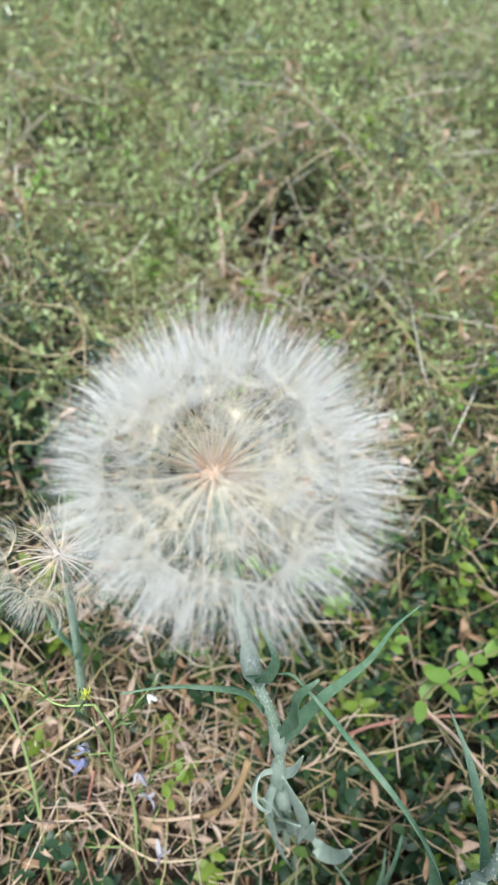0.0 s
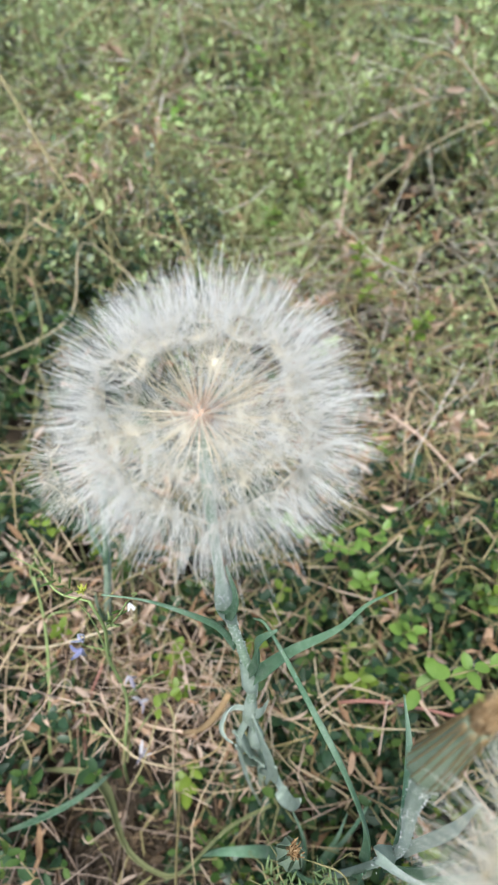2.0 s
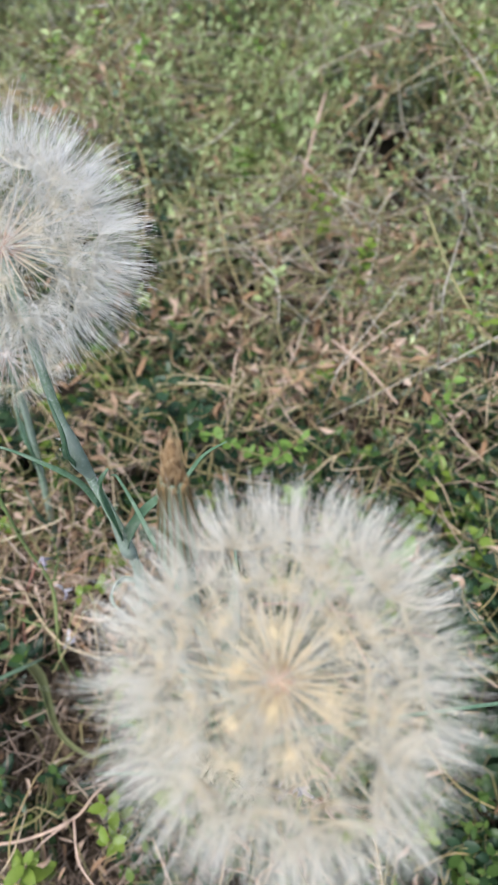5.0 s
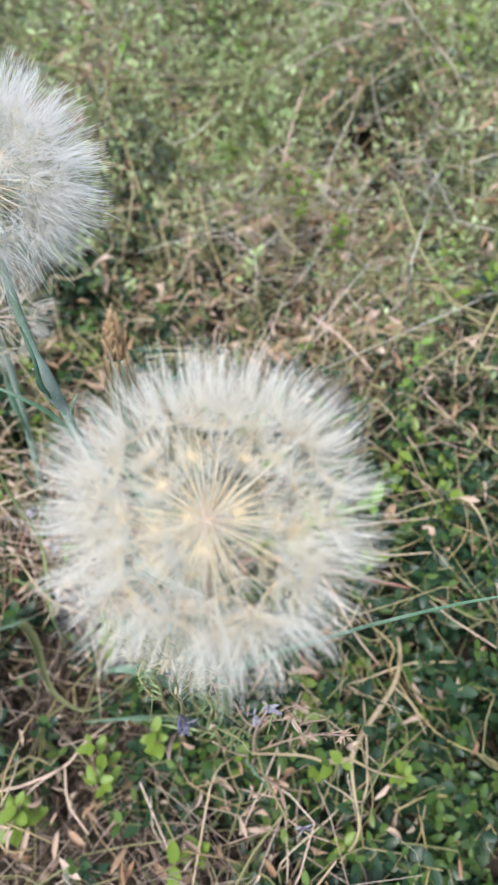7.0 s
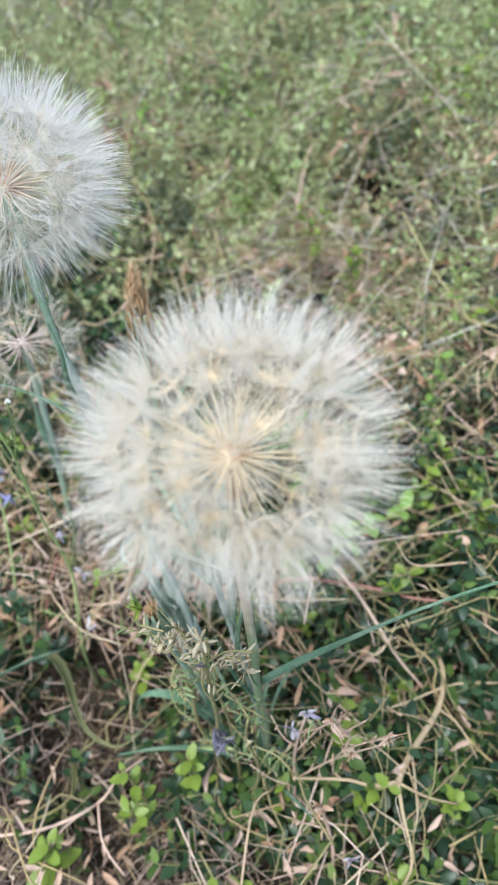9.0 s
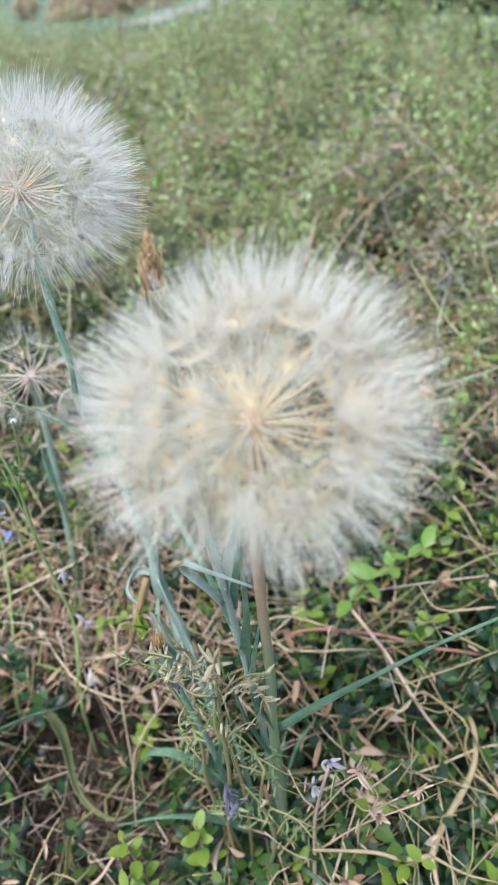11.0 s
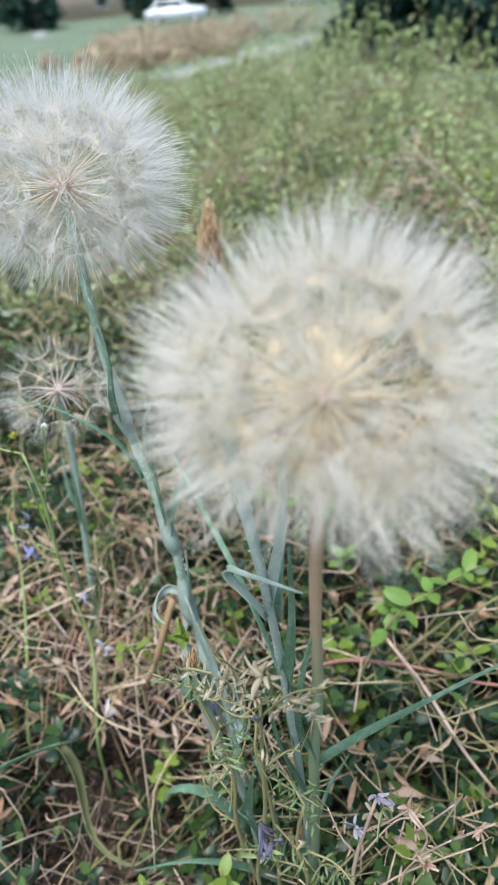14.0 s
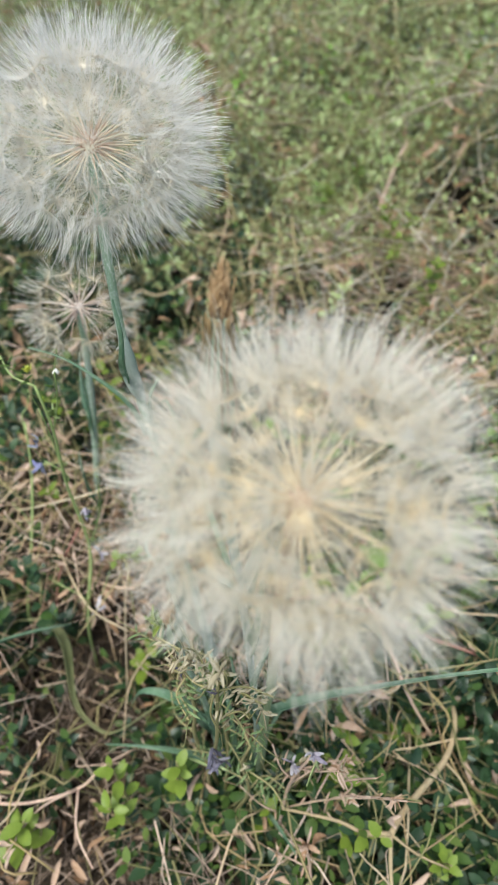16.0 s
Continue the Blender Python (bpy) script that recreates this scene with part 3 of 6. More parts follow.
pile("dry_litter", "drift of tan dry stalks and curled pinkish leaves", -0.09, 0.11, 0.08, 0.07, 170, 260, 41)
pile("dry_litter", "drift of tan dry stalks and curled leaves", 0.02, 0.12, 0.06, 0.04, 90, 130, 42)
pile("dry_litter", "tangle of brown dry stalks with few leaves", 0.09, -0.07, 0.11, 0.05, 330, 50, 43, TWIGGY)
pile("dry_litter", "fine tan stalks and crumpled leaves over dark soil", 0.13, -0.07, 0.07, 0.035, 120, 90, 47, TWIGGY)
pile("dry_litter", "brown twigs and stalks over dark soil", -0.01, -0.085, 0.07, 0.035, 240, 70, 49, TWIGGY)
pile("dry_litter", "loose grey-brown stalks over dark soil", -0.03, 0.015, 0.06, 0.035, 70, 16, 46, TWIGGY)
pile("dry_litter", "drift of tan dry stalks and curled leaves", 0.04, 0.40, 0.12, 0.07, 260, 200, 44)
pile("dry_litter", "thin drift of dry stalks", -0.25, 0.66, 0.22, 0.15, 300, 160, 45)


# ---- seed heads ----
def pappus_mesh(seed, depth, spread, rays=26, hairs=60, damage=0.0, mats=(RAY, HAIR), ray=1.0, fine=1.0):
    """The feathery parachute of one seed: a hub, rays that spread flat and then turn outwards, and the fine web between them."""
    rng = np.random.RandomState(seed)
    s = Soup()
    a0 = rng.uniform(0, 6.28)
    u = np.linspace(0, 1, 8)
    for q in range(rays):
        if rng.rand() < damage:
            continue
        a = a0 + 2 * math.pi * q / rays + rng.normal(0, 0.08)
        d, sp = depth * rng.uniform(0.80, 1.12) * (1.12 if rng.rand() < 0.12 else 1.0), spread * rng.uniform(0.82, 1.12)
        rho = sp * (1 - (1 - u) ** 2.2) * (1 + 0.12 * u)
        zz = d * u**1.85
        a = a + rng.normal(0, 0.10) * u**2
        p = np.stack([rho * np.cos(a), rho * np.sin(a), zz], -1)
        p[5:] += rng.normal(0, 0.00016, (3, 3)) * np.array([0.4, 1, 2.2])[:, None]
        tube(s, p, np.array([0.00015, 0.00011, 0.00008, 0.00007, 0.00006, 0.00003]) * ray, sides=3, n=8, mat=0, cap=False)
        k = hairs
        f = 0.05 + 0.75 * rng.rand(k)
        base = np.stack([np.interp(f, u, p[:, c]) for c in range(3)], -1)
        tang = np.stack([-np.sin(np.interp(f, u, a)), np.cos(np.interp(f, u, a)), np.zeros(k)], -1) * rng.choice([-1, 1], k)[:, None]
        run = np.gradient(p, axis=0)
        run = unit(np.stack([np.interp(f, u, run[:, c]) for c in range(3)], -1))
        way = unit(tang * rng.uniform(0.15, 0.9, k)[:, None] + run * rng.uniform(0.6, 1.2, k)[:, None] + rng.normal(0, 0.08, (k, 3)))
        ln = rng.uniform(0.0030, 0.0070, k)[:, None]
        side = unit(np.cross(way, rng.normal(0, 1, (k, 3)))) * rng.uniform(0.000007, 0.000012, k)[:, None] * fine
        v = np.stack([base - side, base + side, base + way * ln], 1).reshape(-1, 3)
        b = np.arange(k) * 3
        s.add(v, np.stack([b, b + 1, b + 2], -1), 1)
    tube(s, [(0, 0, -0.0008), (0, 0, 0.0), (0, 0, 0.0005)], [0.0002, 0.0005, 0.0003], sides=6, mat=0)
    return s.mesh("pappus", *mats)


def beak_mesh(seed, reach, mat=BEAK, stout=1.0):
    """A seed with its long thin beak, from the receptacle out to the hub."""
    rng = np.random.RandomState(seed)
    s = Soup()
    b = rng.normal(0, 0.0009, 2)
    tube(s, [(0, 0, 0.0025), (b[0] * 0.5, b[1] * 0.5, reach * 0.3), (b[0], b[1], reach * 0.65), (0, 0, reach)],
         np.array([0.00030, 0.00044, 0.00036, 0.00021, 0.00016, 0.0002]) * stout, sides=5, n=9)
    return s.mesh("seed", mat)


PAPPI = [pappus_mesh(40 + q, 0.0168, 0.0136, rays=26, hairs=108, ray=1.2) for q in range(6)]
PAPPI_CREAM = [pappus_mesh(50 + q, 0.0168, 0.0134, rays=28, hairs=112, mats=(RAY_CREAM, HAIR_CREAM), ray=1.1, fine=1.2) for q in range(6)]
PAPPI_WORN = [pappus_mesh(60 + q, 0.016, 0.0125, rays=22, hairs=80, damage=0.15, mats=(RAY_CREAM, HAIR_CREAM), ray=0.9, fine=1.1) for q in range(4)]


def seed_head(plant, centre, up, count, reach, pappi, seed, keep, whole=1.0, flat=0.10, low_flat=0.12, bald=None, bare_share=0.4, stout=1.0, beak=BEAK, core=CREAM, skew=(0, 0, 0)):
    """Seeds in an even ball round the receptacle, as parts of the plant."""
    rng = np.random.RandomState(seed)
    beaks = [beak_mesh(seed + q, reach, beak, stout) for q in range(3)]
    turn = turn_to(up)
    s = Soup()
    rings = np.linspace(0.02, math.pi - 0.02, 9)
    prof = [(math.sin(r) * 0.0042, -math.cos(r) * 0.0034) for r in rings]
    v = [(x * math.cos(a), x * math.sin(a), z) for x, z in prof for a in np.arange(10) * 0.6283]
    f = []
    for q in range(8):
        for w in range(10):
            a, b = q * 10 + w, q * 10 + (w + 1) % 10
            f += [(a, b, b + 10), (a, b + 10, a + 10)]
    s.add(v, f)
    part("receptacle", s, core, plant, "pitted receptacle", Matrix.Translation(centre) @ turn)
    for q in range(count):
        z = 1 - 1.94 * (q + 0.5) / count
        a = q * 2.399963 + rng.normal(0, 0.08)
        r = math.sqrt(max(0, 1 - z * z))
        d = unit((r * math.cos(a) + rng.normal(0, 0.05), r * math.sin(a) + rng.normal(0, 0.05), z + rng.normal(0, 0.04)))
        w = (turn.to_3x3() @ Vector(d)).normalized()
        if not keep(w, rng):
            continue
        size = rng.uniform(0.93, 1.05) * (1 - (flat * w.z ** 1.3 if w.z > 0 else -low_flat * w.z)) * (1 + w.dot(Vector(skew)))
        m = Matrix.Translation(centre) @ turn_to(w, rng.uniform(0, 6.28)) @ Matrix.Scale(size, 4)
        ob = part("seed", beaks[q % 3], None, plant, m=m)
        lean = Matrix.Rotation(rng.normal(0, 0.10), 4, "X") @ Matrix.Rotation(rng.normal(0, 0.10), 4, "Y")
        if rng.rand() > whole or (bald is not None and np.dot(w, bald) > 0.74 and rng.rand() < bare_share):
            continue
        part("pappus", pappi[q % len(pappi)], None, ob, m=Matrix.Translation((0, 0, reach)) @ lean)


def local(points, base):
    return np.asarray(points, float) - np.asarray(base, float)


# the tall goatsbeard with the full clock
HEAD_A, HEAD_B, HEAD_C = (-0.007, 0.112, 0.411), (0.1435, 0.034, 0.3925), (-0.094, 0.151, 0.270)
base = np.array((0.062, 0.086, -0.035))
plant = thing("goatsbeard", "tall goatsbeard with a full white seed clock and glaucous stem", "wild flower", base, "goatsbeard plants")
s = tube(Soup(), local([(0.062, 0.086, -0.035), (0.050, 0.090, 0.100), (0.036, 0.091, 0.185), (0.031, 0.093, 0.243), (0.017, 0.096, 0.295), (0.012, 0.096, 0.322), (0.004, 0.101, 0.360), (-0.006, 0.111, 0.408)], base),
         [0.0034, 0.0031, 0.0027, 0.0026, 0.0023, 0.0021, 0.0020, 0.0028], sides=8)
part("stem", s, GLAUCOUS, plant, "pale glaucous stem with woolly flecks")
for pts, widths, side, fold in (
    ([(0.031, 0.092, 0.240), (0.036, 0.094, 0.262), (0.045, 0.101, 0.286), (0.059, 0.111, 0.306), (0.066, 0.120, 0.322), (0.074, 0.127, 0.330)], [0.0044, 0.0072, 0.0046, 0.0025, 0.0014, 0.0005], (0.5, -0.6, -0.5), 0.5),
    ([(0.021, 0.094, 0.280), (0.012, 0.092, 0.298), (0.000, 0.087, 0.310), (-0.016, 0.081, 0.319), (-0.032, 0.074, 0.322)], [0.0060, 0.0042, 0.0022, 0.0014, 0.0006], (0.1, -0.7, 0.5), 0.5),
    ([(0.014, 0.093, 0.314), (0.019, 0.088, 0.330), (0.021, 0.088, 0.348), (0.014, 0.092, 0.360)], [0.0050, 0.0047, 0.0029, 0.0007], (0.9, -0.3, 0), 0.7),
    ([(0.035, 0.090, 0.203), (0.027, 0.087, 0.207), (0.0235, 0.081, 0.205), (0.024, 0.074, 0.200), (0.029, 0.071, 0.198), (0.034, 0.071, 0.197)], [0.0044, 0.0054, 0.0056, 0.0050, 0.0036, 0.0008], (0.1, 0.1, 1.0), 0.5),
    ([(0.036, 0.091, 0.190), (0.042, 0.088, 0.215), (0.043, 0.088, 0.242)], [0.0055, 0.0046, 0.0007], (0.5, -0.8, 0), 0.5),
    ([(0.048, 0.088, 0.090), (0.040, 0.080, 0.130), (0.034, 0.078, 0.160)], [0.0101, 0.0094, 0.0014], (0.9, -0.4, 0), 0.4),
    ([(0.050, 0.088, 0.080), (0.062, 0.080, 0.120), (0.060, 0.078, 0.160)], [0.0108, 0.0086, 0.0014], (0.9, -0.4, 0), 0.4),
    ([(0.035, 0.088, 0.2023), (0.0464, 0.082, 0.1748), (0.0559, 0.08, 0.1305), (0.0598, 0.08, 0.0734)], [0.004, 0.01, 0.009, 0.002], (0.8, -0.5, 0.1), 0.5),
    ([(0.0346, 0.088, 0.1896), (0.0336, 0.08, 0.1574), (0.0459, 0.076, 0.083), (0.0659, 0.074, 0.0074)], [0.004, 0.006, 0.005, 0.001], (0.8, -0.5, 0.1), 0.6),
    ([(0.0578, 0.084, 0.118), (0.0698, 0.076, 0.1032), (0.0791, 0.07, 0.1269), (0.0789, 0.066, 0.177)], [0.005, 0.01, 0.008, 0.002], (0.3, -0.7, 0.5), 0.3),
    ([(0.046, 0.087, 0.112), (0.041, 0.086, 0.140), (0.035, 0.085, 0.162), (0.030, 0.082, 0.172)], [0.008, 0.013, 0.010, 0.002], (0.9, -0.3, 0.1), 0.9),
    ([(0.049, 0.087, 0.098), (0.051, 0.084, 0.122), (0.050, 0.081, 0.140), (0.054, 0.077, 0.150)], [0.008, 0.012, 0.009, 0.001], (0.8, -0.5, 0.1), 0.9),
    ([(0.0299, 0.092, 0.2505), (0.034, 0.088, 0.2912), (0.0324, 0.088, 0.3145), (0.0378, 0.09, 0.3302)], [0.003, 0.006, 0.004, 0.001], (0.6, -0.6, 0.2), 0.5),
):
    part("leaf", blade(Soup(), local(pts, base), widths, side, fold, 0.0005, wave=0.18), BLADE if pts[0][2] > 0.22 else BLOOM, plant)
for way, swell in (
    ([(0.0165, 0.0965, 0.299), (0.0135, 0.0955, 0.311), (0.0115, 0.0960, 0.324), (0.0100, 0.0970, 0.334)], (0.0023, 0.0042, 0.0038, 0.0021)),
    ([(0.0325, 0.0925, 0.231), (0.0315, 0.0915, 0.240), (0.0285, 0.0930, 0.252), (0.0255, 0.0940, 0.262)], (0.0026, 0.0044, 0.0036, 0.0024)),
    ([(0.0385, 0.0910, 0.176), (0.0360, 0.0895, 0.187), (0.0345, 0.0905, 0.202), (0.0335, 0.0920, 0.214)], (0.0027, 0.0048, 0.0040, 0.0026)),
    ([(0.0455, 0.0905, 0.128), (0.0430, 0.0890, 0.141), (0.0415, 0.0900, 0.152), (0.0395, 0.0910, 0.164)], (0.0029, 0.0056, 0.0048, 0.0028)),
):
    sheath = tube(Soup(), local(way, base), swell, sides=10, cap=False)
    part("leaf_sheath", sheath, BLOOM, plant, "swollen pale leaf base clasping the stem")
gap = unit((-0.70, -0.62, 0.05))
seed_head(plant, Vector(local(HEAD_A, base)), (0.05, 0.12, 1), 86, 0.0342, PAPPI, 100, lambda w, r: not (np.dot(w, gap) > 0.72 and r.rand() < 0.25) and not (w.z < -0.25 and r.rand() < 0.3), low_flat=0.22, bald=unit((0.22, -0.62, 0.75)), bare_share=0.42, skew=(0.07, 0, 0))

# the goatsbeard in front
base = np.array((0.128, 0.052, -0.035))
plant = thing("goatsbeard", "goatsbeard with a cream seed clock on a tan stem", "wild flower", base, "goatsbeard plants")
s = tube(Soup(), local([(0.128, 0.052, -0.035), (0.131, 0.050, 0.10), (0.136, 0.040, 0.200), (0.140, 0.036, 0.255), (0.140, 0.035, 0.300), (0.1408, 0.034, 0.34), (0.1435, 0.034, 0.387)], base),
         [0.0029, 0.0027, 0.0025, 0.0022, 0.0020, 0.0021, 0.0030], sides=9)
part("stem", s, STEM_TAN, plant, "pinkish tan stem, green in its lower half")
for pts, widths, side, fold in (
    ([(0.136, 0.046, 0.186), (0.152, 0.060, 0.200), (0.175, 0.074, 0.224), (0.200, 0.088, 0.250), (0.228, 0.104, 0.272), (0.250, 0.118, 0.280)], [0.0058, 0.0047, 0.0031, 0.0020, 0.0013, 0.0005], (0.4, -0.7, 0.4), 0.4),
    ([(0.137, 0.040, 0.205), (0.134, 0.034, 0.235), (0.136, 0.032, 0.268), (0.139, 0.034, 0.296)], [0.0050, 0.0043, 0.0029, 0.0007], (0.8, -0.4, 0), 0.8),
    ([(0.130, 0.052, 0.130), (0.118, 0.046, 0.180), (0.112, 0.044, 0.225)], [0.0072, 0.0058, 0.0007], (0.8, -0.4, 0), 0.5),
):
    part("leaf", blade(Soup(), local(pts, base), widths, side, fold, 0.0005, wave=0.18), BLADE, plant)
seed_head(plant, Vector(local(HEAD_B, base)), (0.02, -0.10, 1), 86, 0.0346, PAPPI_CREAM, 200, lambda w, r: True, flat=0.22, low_flat=0.62, bald=unit((0.20, -0.38, 0.90)), bare_share=0.26, beak=BEAK_GOLD, skew=(0.0, 0.05, 0))

# the small worn clock behind
base = np.array((-0.108, 0.118, -0.04))
plant = thing("goatsbeard", "small goatsbeard with a ragged, half-blown seed clock", "wild flower", base, "goatsbeard plants")
s = tube(Soup(), local([(-0.108, 0.118, -0.04), (-0.104, 0.130, 0.06), (-0.098, 0.142, 0.16), (-0.095, 0.149, 0.23), (-0.094, 0.151, 0.268)], base), [0.003, 0.003, 0.0026, 0.0024, 0.003], sides=8)
part("stem", s, GLAUCOUS, plant)
for pts, widths, side, fold in (
    ([(-0.099, 0.141, 0.150), (-0.090, 0.137, 0.185), (-0.089, 0.139, 0.220)], [0.0065, 0.0043, 0.0007], (0.9, -0.4, 0), 0.6),
    ([(-0.098, 0.143, 0.165), (-0.112, 0.150, 0.178), (-0.128, 0.165, 0.200)], [0.0072, 0.0050, 0.0007], (0.3, -0.8, 0.3), 0.4),
    ([(-0.103, 0.130, 0.07), (-0.097, 0.122, 0.115), (-0.096, 0.122, 0.150)], [0.0086, 0.0072, 0.0007], (0.9, -0.4, 0), 0.5),
):
    part("leaf", blade(Soup(), local(pts, base), widths, side, fold, 0.0005, wave=0.18), BLADE, plant)
seed_head(plant, Vector(local(HEAD_C, base)), (0.05, -0.2, 1), 40, 0.026, PAPPI_WORN, 300, lambda w, r: r.rand() < (0.95 if w.z < 0.3 else 0.8), 0.62, stout=1.5, beak=BEAK_PINK, core=PALECORE)

# the closed bud
base = np.array((0.128, 0.056, -0.035))
plant = thing("goatsbeard", "goatsbeard with a closed bud, its tip rusty brown", "wild flower", base, "goatsbeard plants")
bud0, bud1 = np.array((0.0955, 0.0600, 0.370)), np.array((0.0945, 0.0650, 0.430))
s = tube(Soup(), local([(0.128, 0.056, -0.035), (0.124, 0.054, 0.10), (0.118, 0.052, 0.215), (0.112, 0.051, 0.285), (0.101, 0.056, 0.335), bud0], base), [0.0022, 0.0021, 0.0019, 0.0019, 0.0026, 0.0045], sides=8)
part("stem", s, BLOOM, plant, "pale stem with a waxy white bloom")
axis_b = unit(bud1 - bud0)
e1 = unit(np.cross(axis_b, (0.3, 1, 0)))
e2 = np.cross(axis_b, e1)
for q in range(8):
    a = q * math.pi / 4
    out, tang = math.cos(a) * e1 + math.sin(a) * e2, -math.sin(a) * e1 + math.cos(a) * e2
    prof = [(-0.04, 0.0050), (0.06, 0.0064), (0.14, 0.0061), (0.36, 0.0051), (0.60, 0.0041), (0.84, 0.0033)]
    pts = [bud0 + axis_b * (h * 0.050 - 0.003) + out * r for h, r in prof]
    b = part("bract", blade(Soup(), local(pts, base), [0.0044, 0.0059, 0.0056, 0.0046, 0.0034, 0.0015], tang, -0.22, 0.0006, wave=0.06), BRACT, plant)
    for side in (-0.15, 1):
        rib = [p + out * 0.0004 + tang * w * side for p, w in zip(pts, (0.0020, 0.0028, 0.0027, 0.0022, 0.0016, 0.0007))]
        part("bract_edge", tube(Soup(), local(rib, base), [0.0001, 0.0002, 0.00035, 0.0004], sides=4), BRACT_EDGE, b)
part("bud_core", tube(Soup(), local([bud0 - axis_b * 0.004, bud0 + axis_b * 0.002, bud0 + axis_b * 0.020, bud0 + axis_b * 0.038], base), [0.0038, 0.0052, 0.0042, 0.0027], sides=12), BRACT, plant)
s = Soup()
rng = np.random.RandomState(8)
for q in range(260):
    a = rng.uniform(0, 6.28)
    out = math.cos(a) * e1 + math.sin(a) * e2
    h, r0 = rng.uniform(0.026, 0.044), rng.uniform(0.0003, 0.0034)
    r0 *= 1 - 0.4 * (h - 0.026) / 0.018
    tip = bud0 + axis_b * (h + rng.uniform(0.006, 0.015)) + out * r0 * rng.uniform(0.4, 1.1) + rng.normal(0, 0.0010, 3)
    tube(s, local([bud0 + axis_b * h + out * r0, bud0 + axis_b * (h + 0.005) + out * (r0 + 0.0005) + rng.normal(0, 0.0004, 3), tip], base), [0.0003, 0.0005, 0.00015], sides=3, n=4)
part("withered_petals", s, RUST, plant, "rusty brown withered petal tuft")
for pts, widths, side, fold in (
    ([(0.113, 0.050, 0.275), (0.106, 0.046, 0.290), (0.102, 0.042, 0.302), (0.112, 0.040, 0.306), (0.132, 0.042, 0.305)], [0.0065, 0.0065, 0.0043, 0.0022, 0.0006], (0.3, -0.8, 0.3), 0.5),
    ([(0.118, 0.052, 0.225), (0.124, 0.050, 0.270), (0.123, 0.051, 0.315)], [0.0065, 0.0050, 0.0007], (0.9, -0.3, 0), 0.7),
    ([(0.114, 0.052, 0.268), (0.109, 0.066, 0.284), (0.102, 0.084, 0.294), (0.0933, 0.100, 0.301)], [0.0056, 0.0048, 0.0030, 0.0005], (0.8, 0.2, -0.3), 0.6),
    ([(0.120, 0.053, 0.180), (0.112, 0.060, 0.215), (0.090, 0.072, 0.250), (0.062, 0.085, 0.278), (0.040, 0.096, 0.296), (0.030, 0.100, 0.303), (0.024, 0.102, 0.297)], [0.0080, 0.0064, 0.0042, 0.0026, 0.0016, 0.0011, 0.0006], (0.5, -0.6, -0.4), 0.5),
    ([(0.113, 0.052, 0.280), (0.118, 0.058, 0.320), (0.116, 0.062, 0.352)], [0.0058, 0.0043, 0.0007], (0.9, -0.3, 0), 0.6),
):
    part("leaf", blade(Soup(), local(pts, base), widths, side, fold, 0.0005, wave=0.18), BLADE if len(pts) == 7 or pts[0][2] < 0.272 else BLOOM, plant)


rng = np.random.RandomState(14)
base = np.array((0.118, 0.046, -0.03))
plant = thing("leaf_tuft", "tuft of narrow glaucous leaves at the foot of the goatsbeards", "leaves", base)
for q in range(5):
    a = rng.uniform(0, 6.28)
    L = rng.uniform(0.09, 0.15)
    o = np.array((math.cos(a), math.sin(a), 0))
    c = base + o * 0.012 * rng.rand()
    sp = rng.uniform(0.12, 0.45)
    pts = [c, c + (0, 0, L * 0.4) + o * L * sp * 0.35, c + (0, 0, L * 0.75) + o * L * sp * 0.8, c + (0, 0, L * rng.uniform(0.8, 1.0)) + o * L * sp * 1.4]
    part("leaf", blade(Soup(), local(pts, base), [0.0045, 0.004, 0.0028, 0.0006], np.cross(o, (0, 0, 1)) + rng.normal(0, 0.2, 3), 0.5, 0.0004, wave=0.15), BLADE, plant)


WOOL = surface("white_wool", [(0, (0.72, 0.75, 0.73)), (1, (0.88, 0.89, 0.87))], 0.9, 0.3, bump=0)


def wool(plant, spots, base, seed, stems=()):
    """Small flecks of white wool where leaves clasp the stem."""
    rng = np.random.RandomState(seed)
    s = Soup()
    octa = np.array([(1, 0, 0), (-1, 0, 0), (0, 1, 0), (0, -1, 0), (0, 0, 1), (0, 0, -1)], float)
    faces = [(0, 2, 4), (2, 1, 4), (1, 3, 4), (3, 0, 4), (2, 0, 5), (1, 2, 5), (3, 1, 5), (0, 3, 5)]
    for spot, n, r in spots:
        for q in range(n):
            c = np.asarray(spot) + rng.normal(0, r * 0.42, 3) * (1, 1, 2.6)
            s.add(local(c, base) + octa * rng.uniform(0.00008, 0.00034, 3) * rng.choice([1, 1, 1, 1.7]) + rng.normal(0, 0.00004, (6, 3)), faces)
    for way, radii, n in stems:
        p = spline(local(way, base), 60)
        r = np.interp(np.linspace(0, 1, len(p)), np.linspace(0, 1, len(radii)), radii)
        _, e, u = frames_along(p)
        hot = rng.randint(0, len(p), 9)
        for q in range(n):
            k = int(np.clip(rng.choice(hot) + rng.normal(0, 1.6), 0, len(p) - 1)) if q % 3 else rng.randint(len(p))
            a = rng.uniform(0, 6.28)
            c = p[k] + (math.cos(a) * e[k] + math.sin(a) * u[k]) * r[k] * rng.uniform(0.95, 1.12) + rng.normal(0, 0.0004, 3) * (0.3, 0.3, 1)
            s.add(c + octa * rng.uniform(0.00010, 0.00042, 3) * rng.choice([1, 1, 1.5]), faces)
    tagged(part("wool", s, WOOL, plant, "white woolly flecks"), kind="stuff")


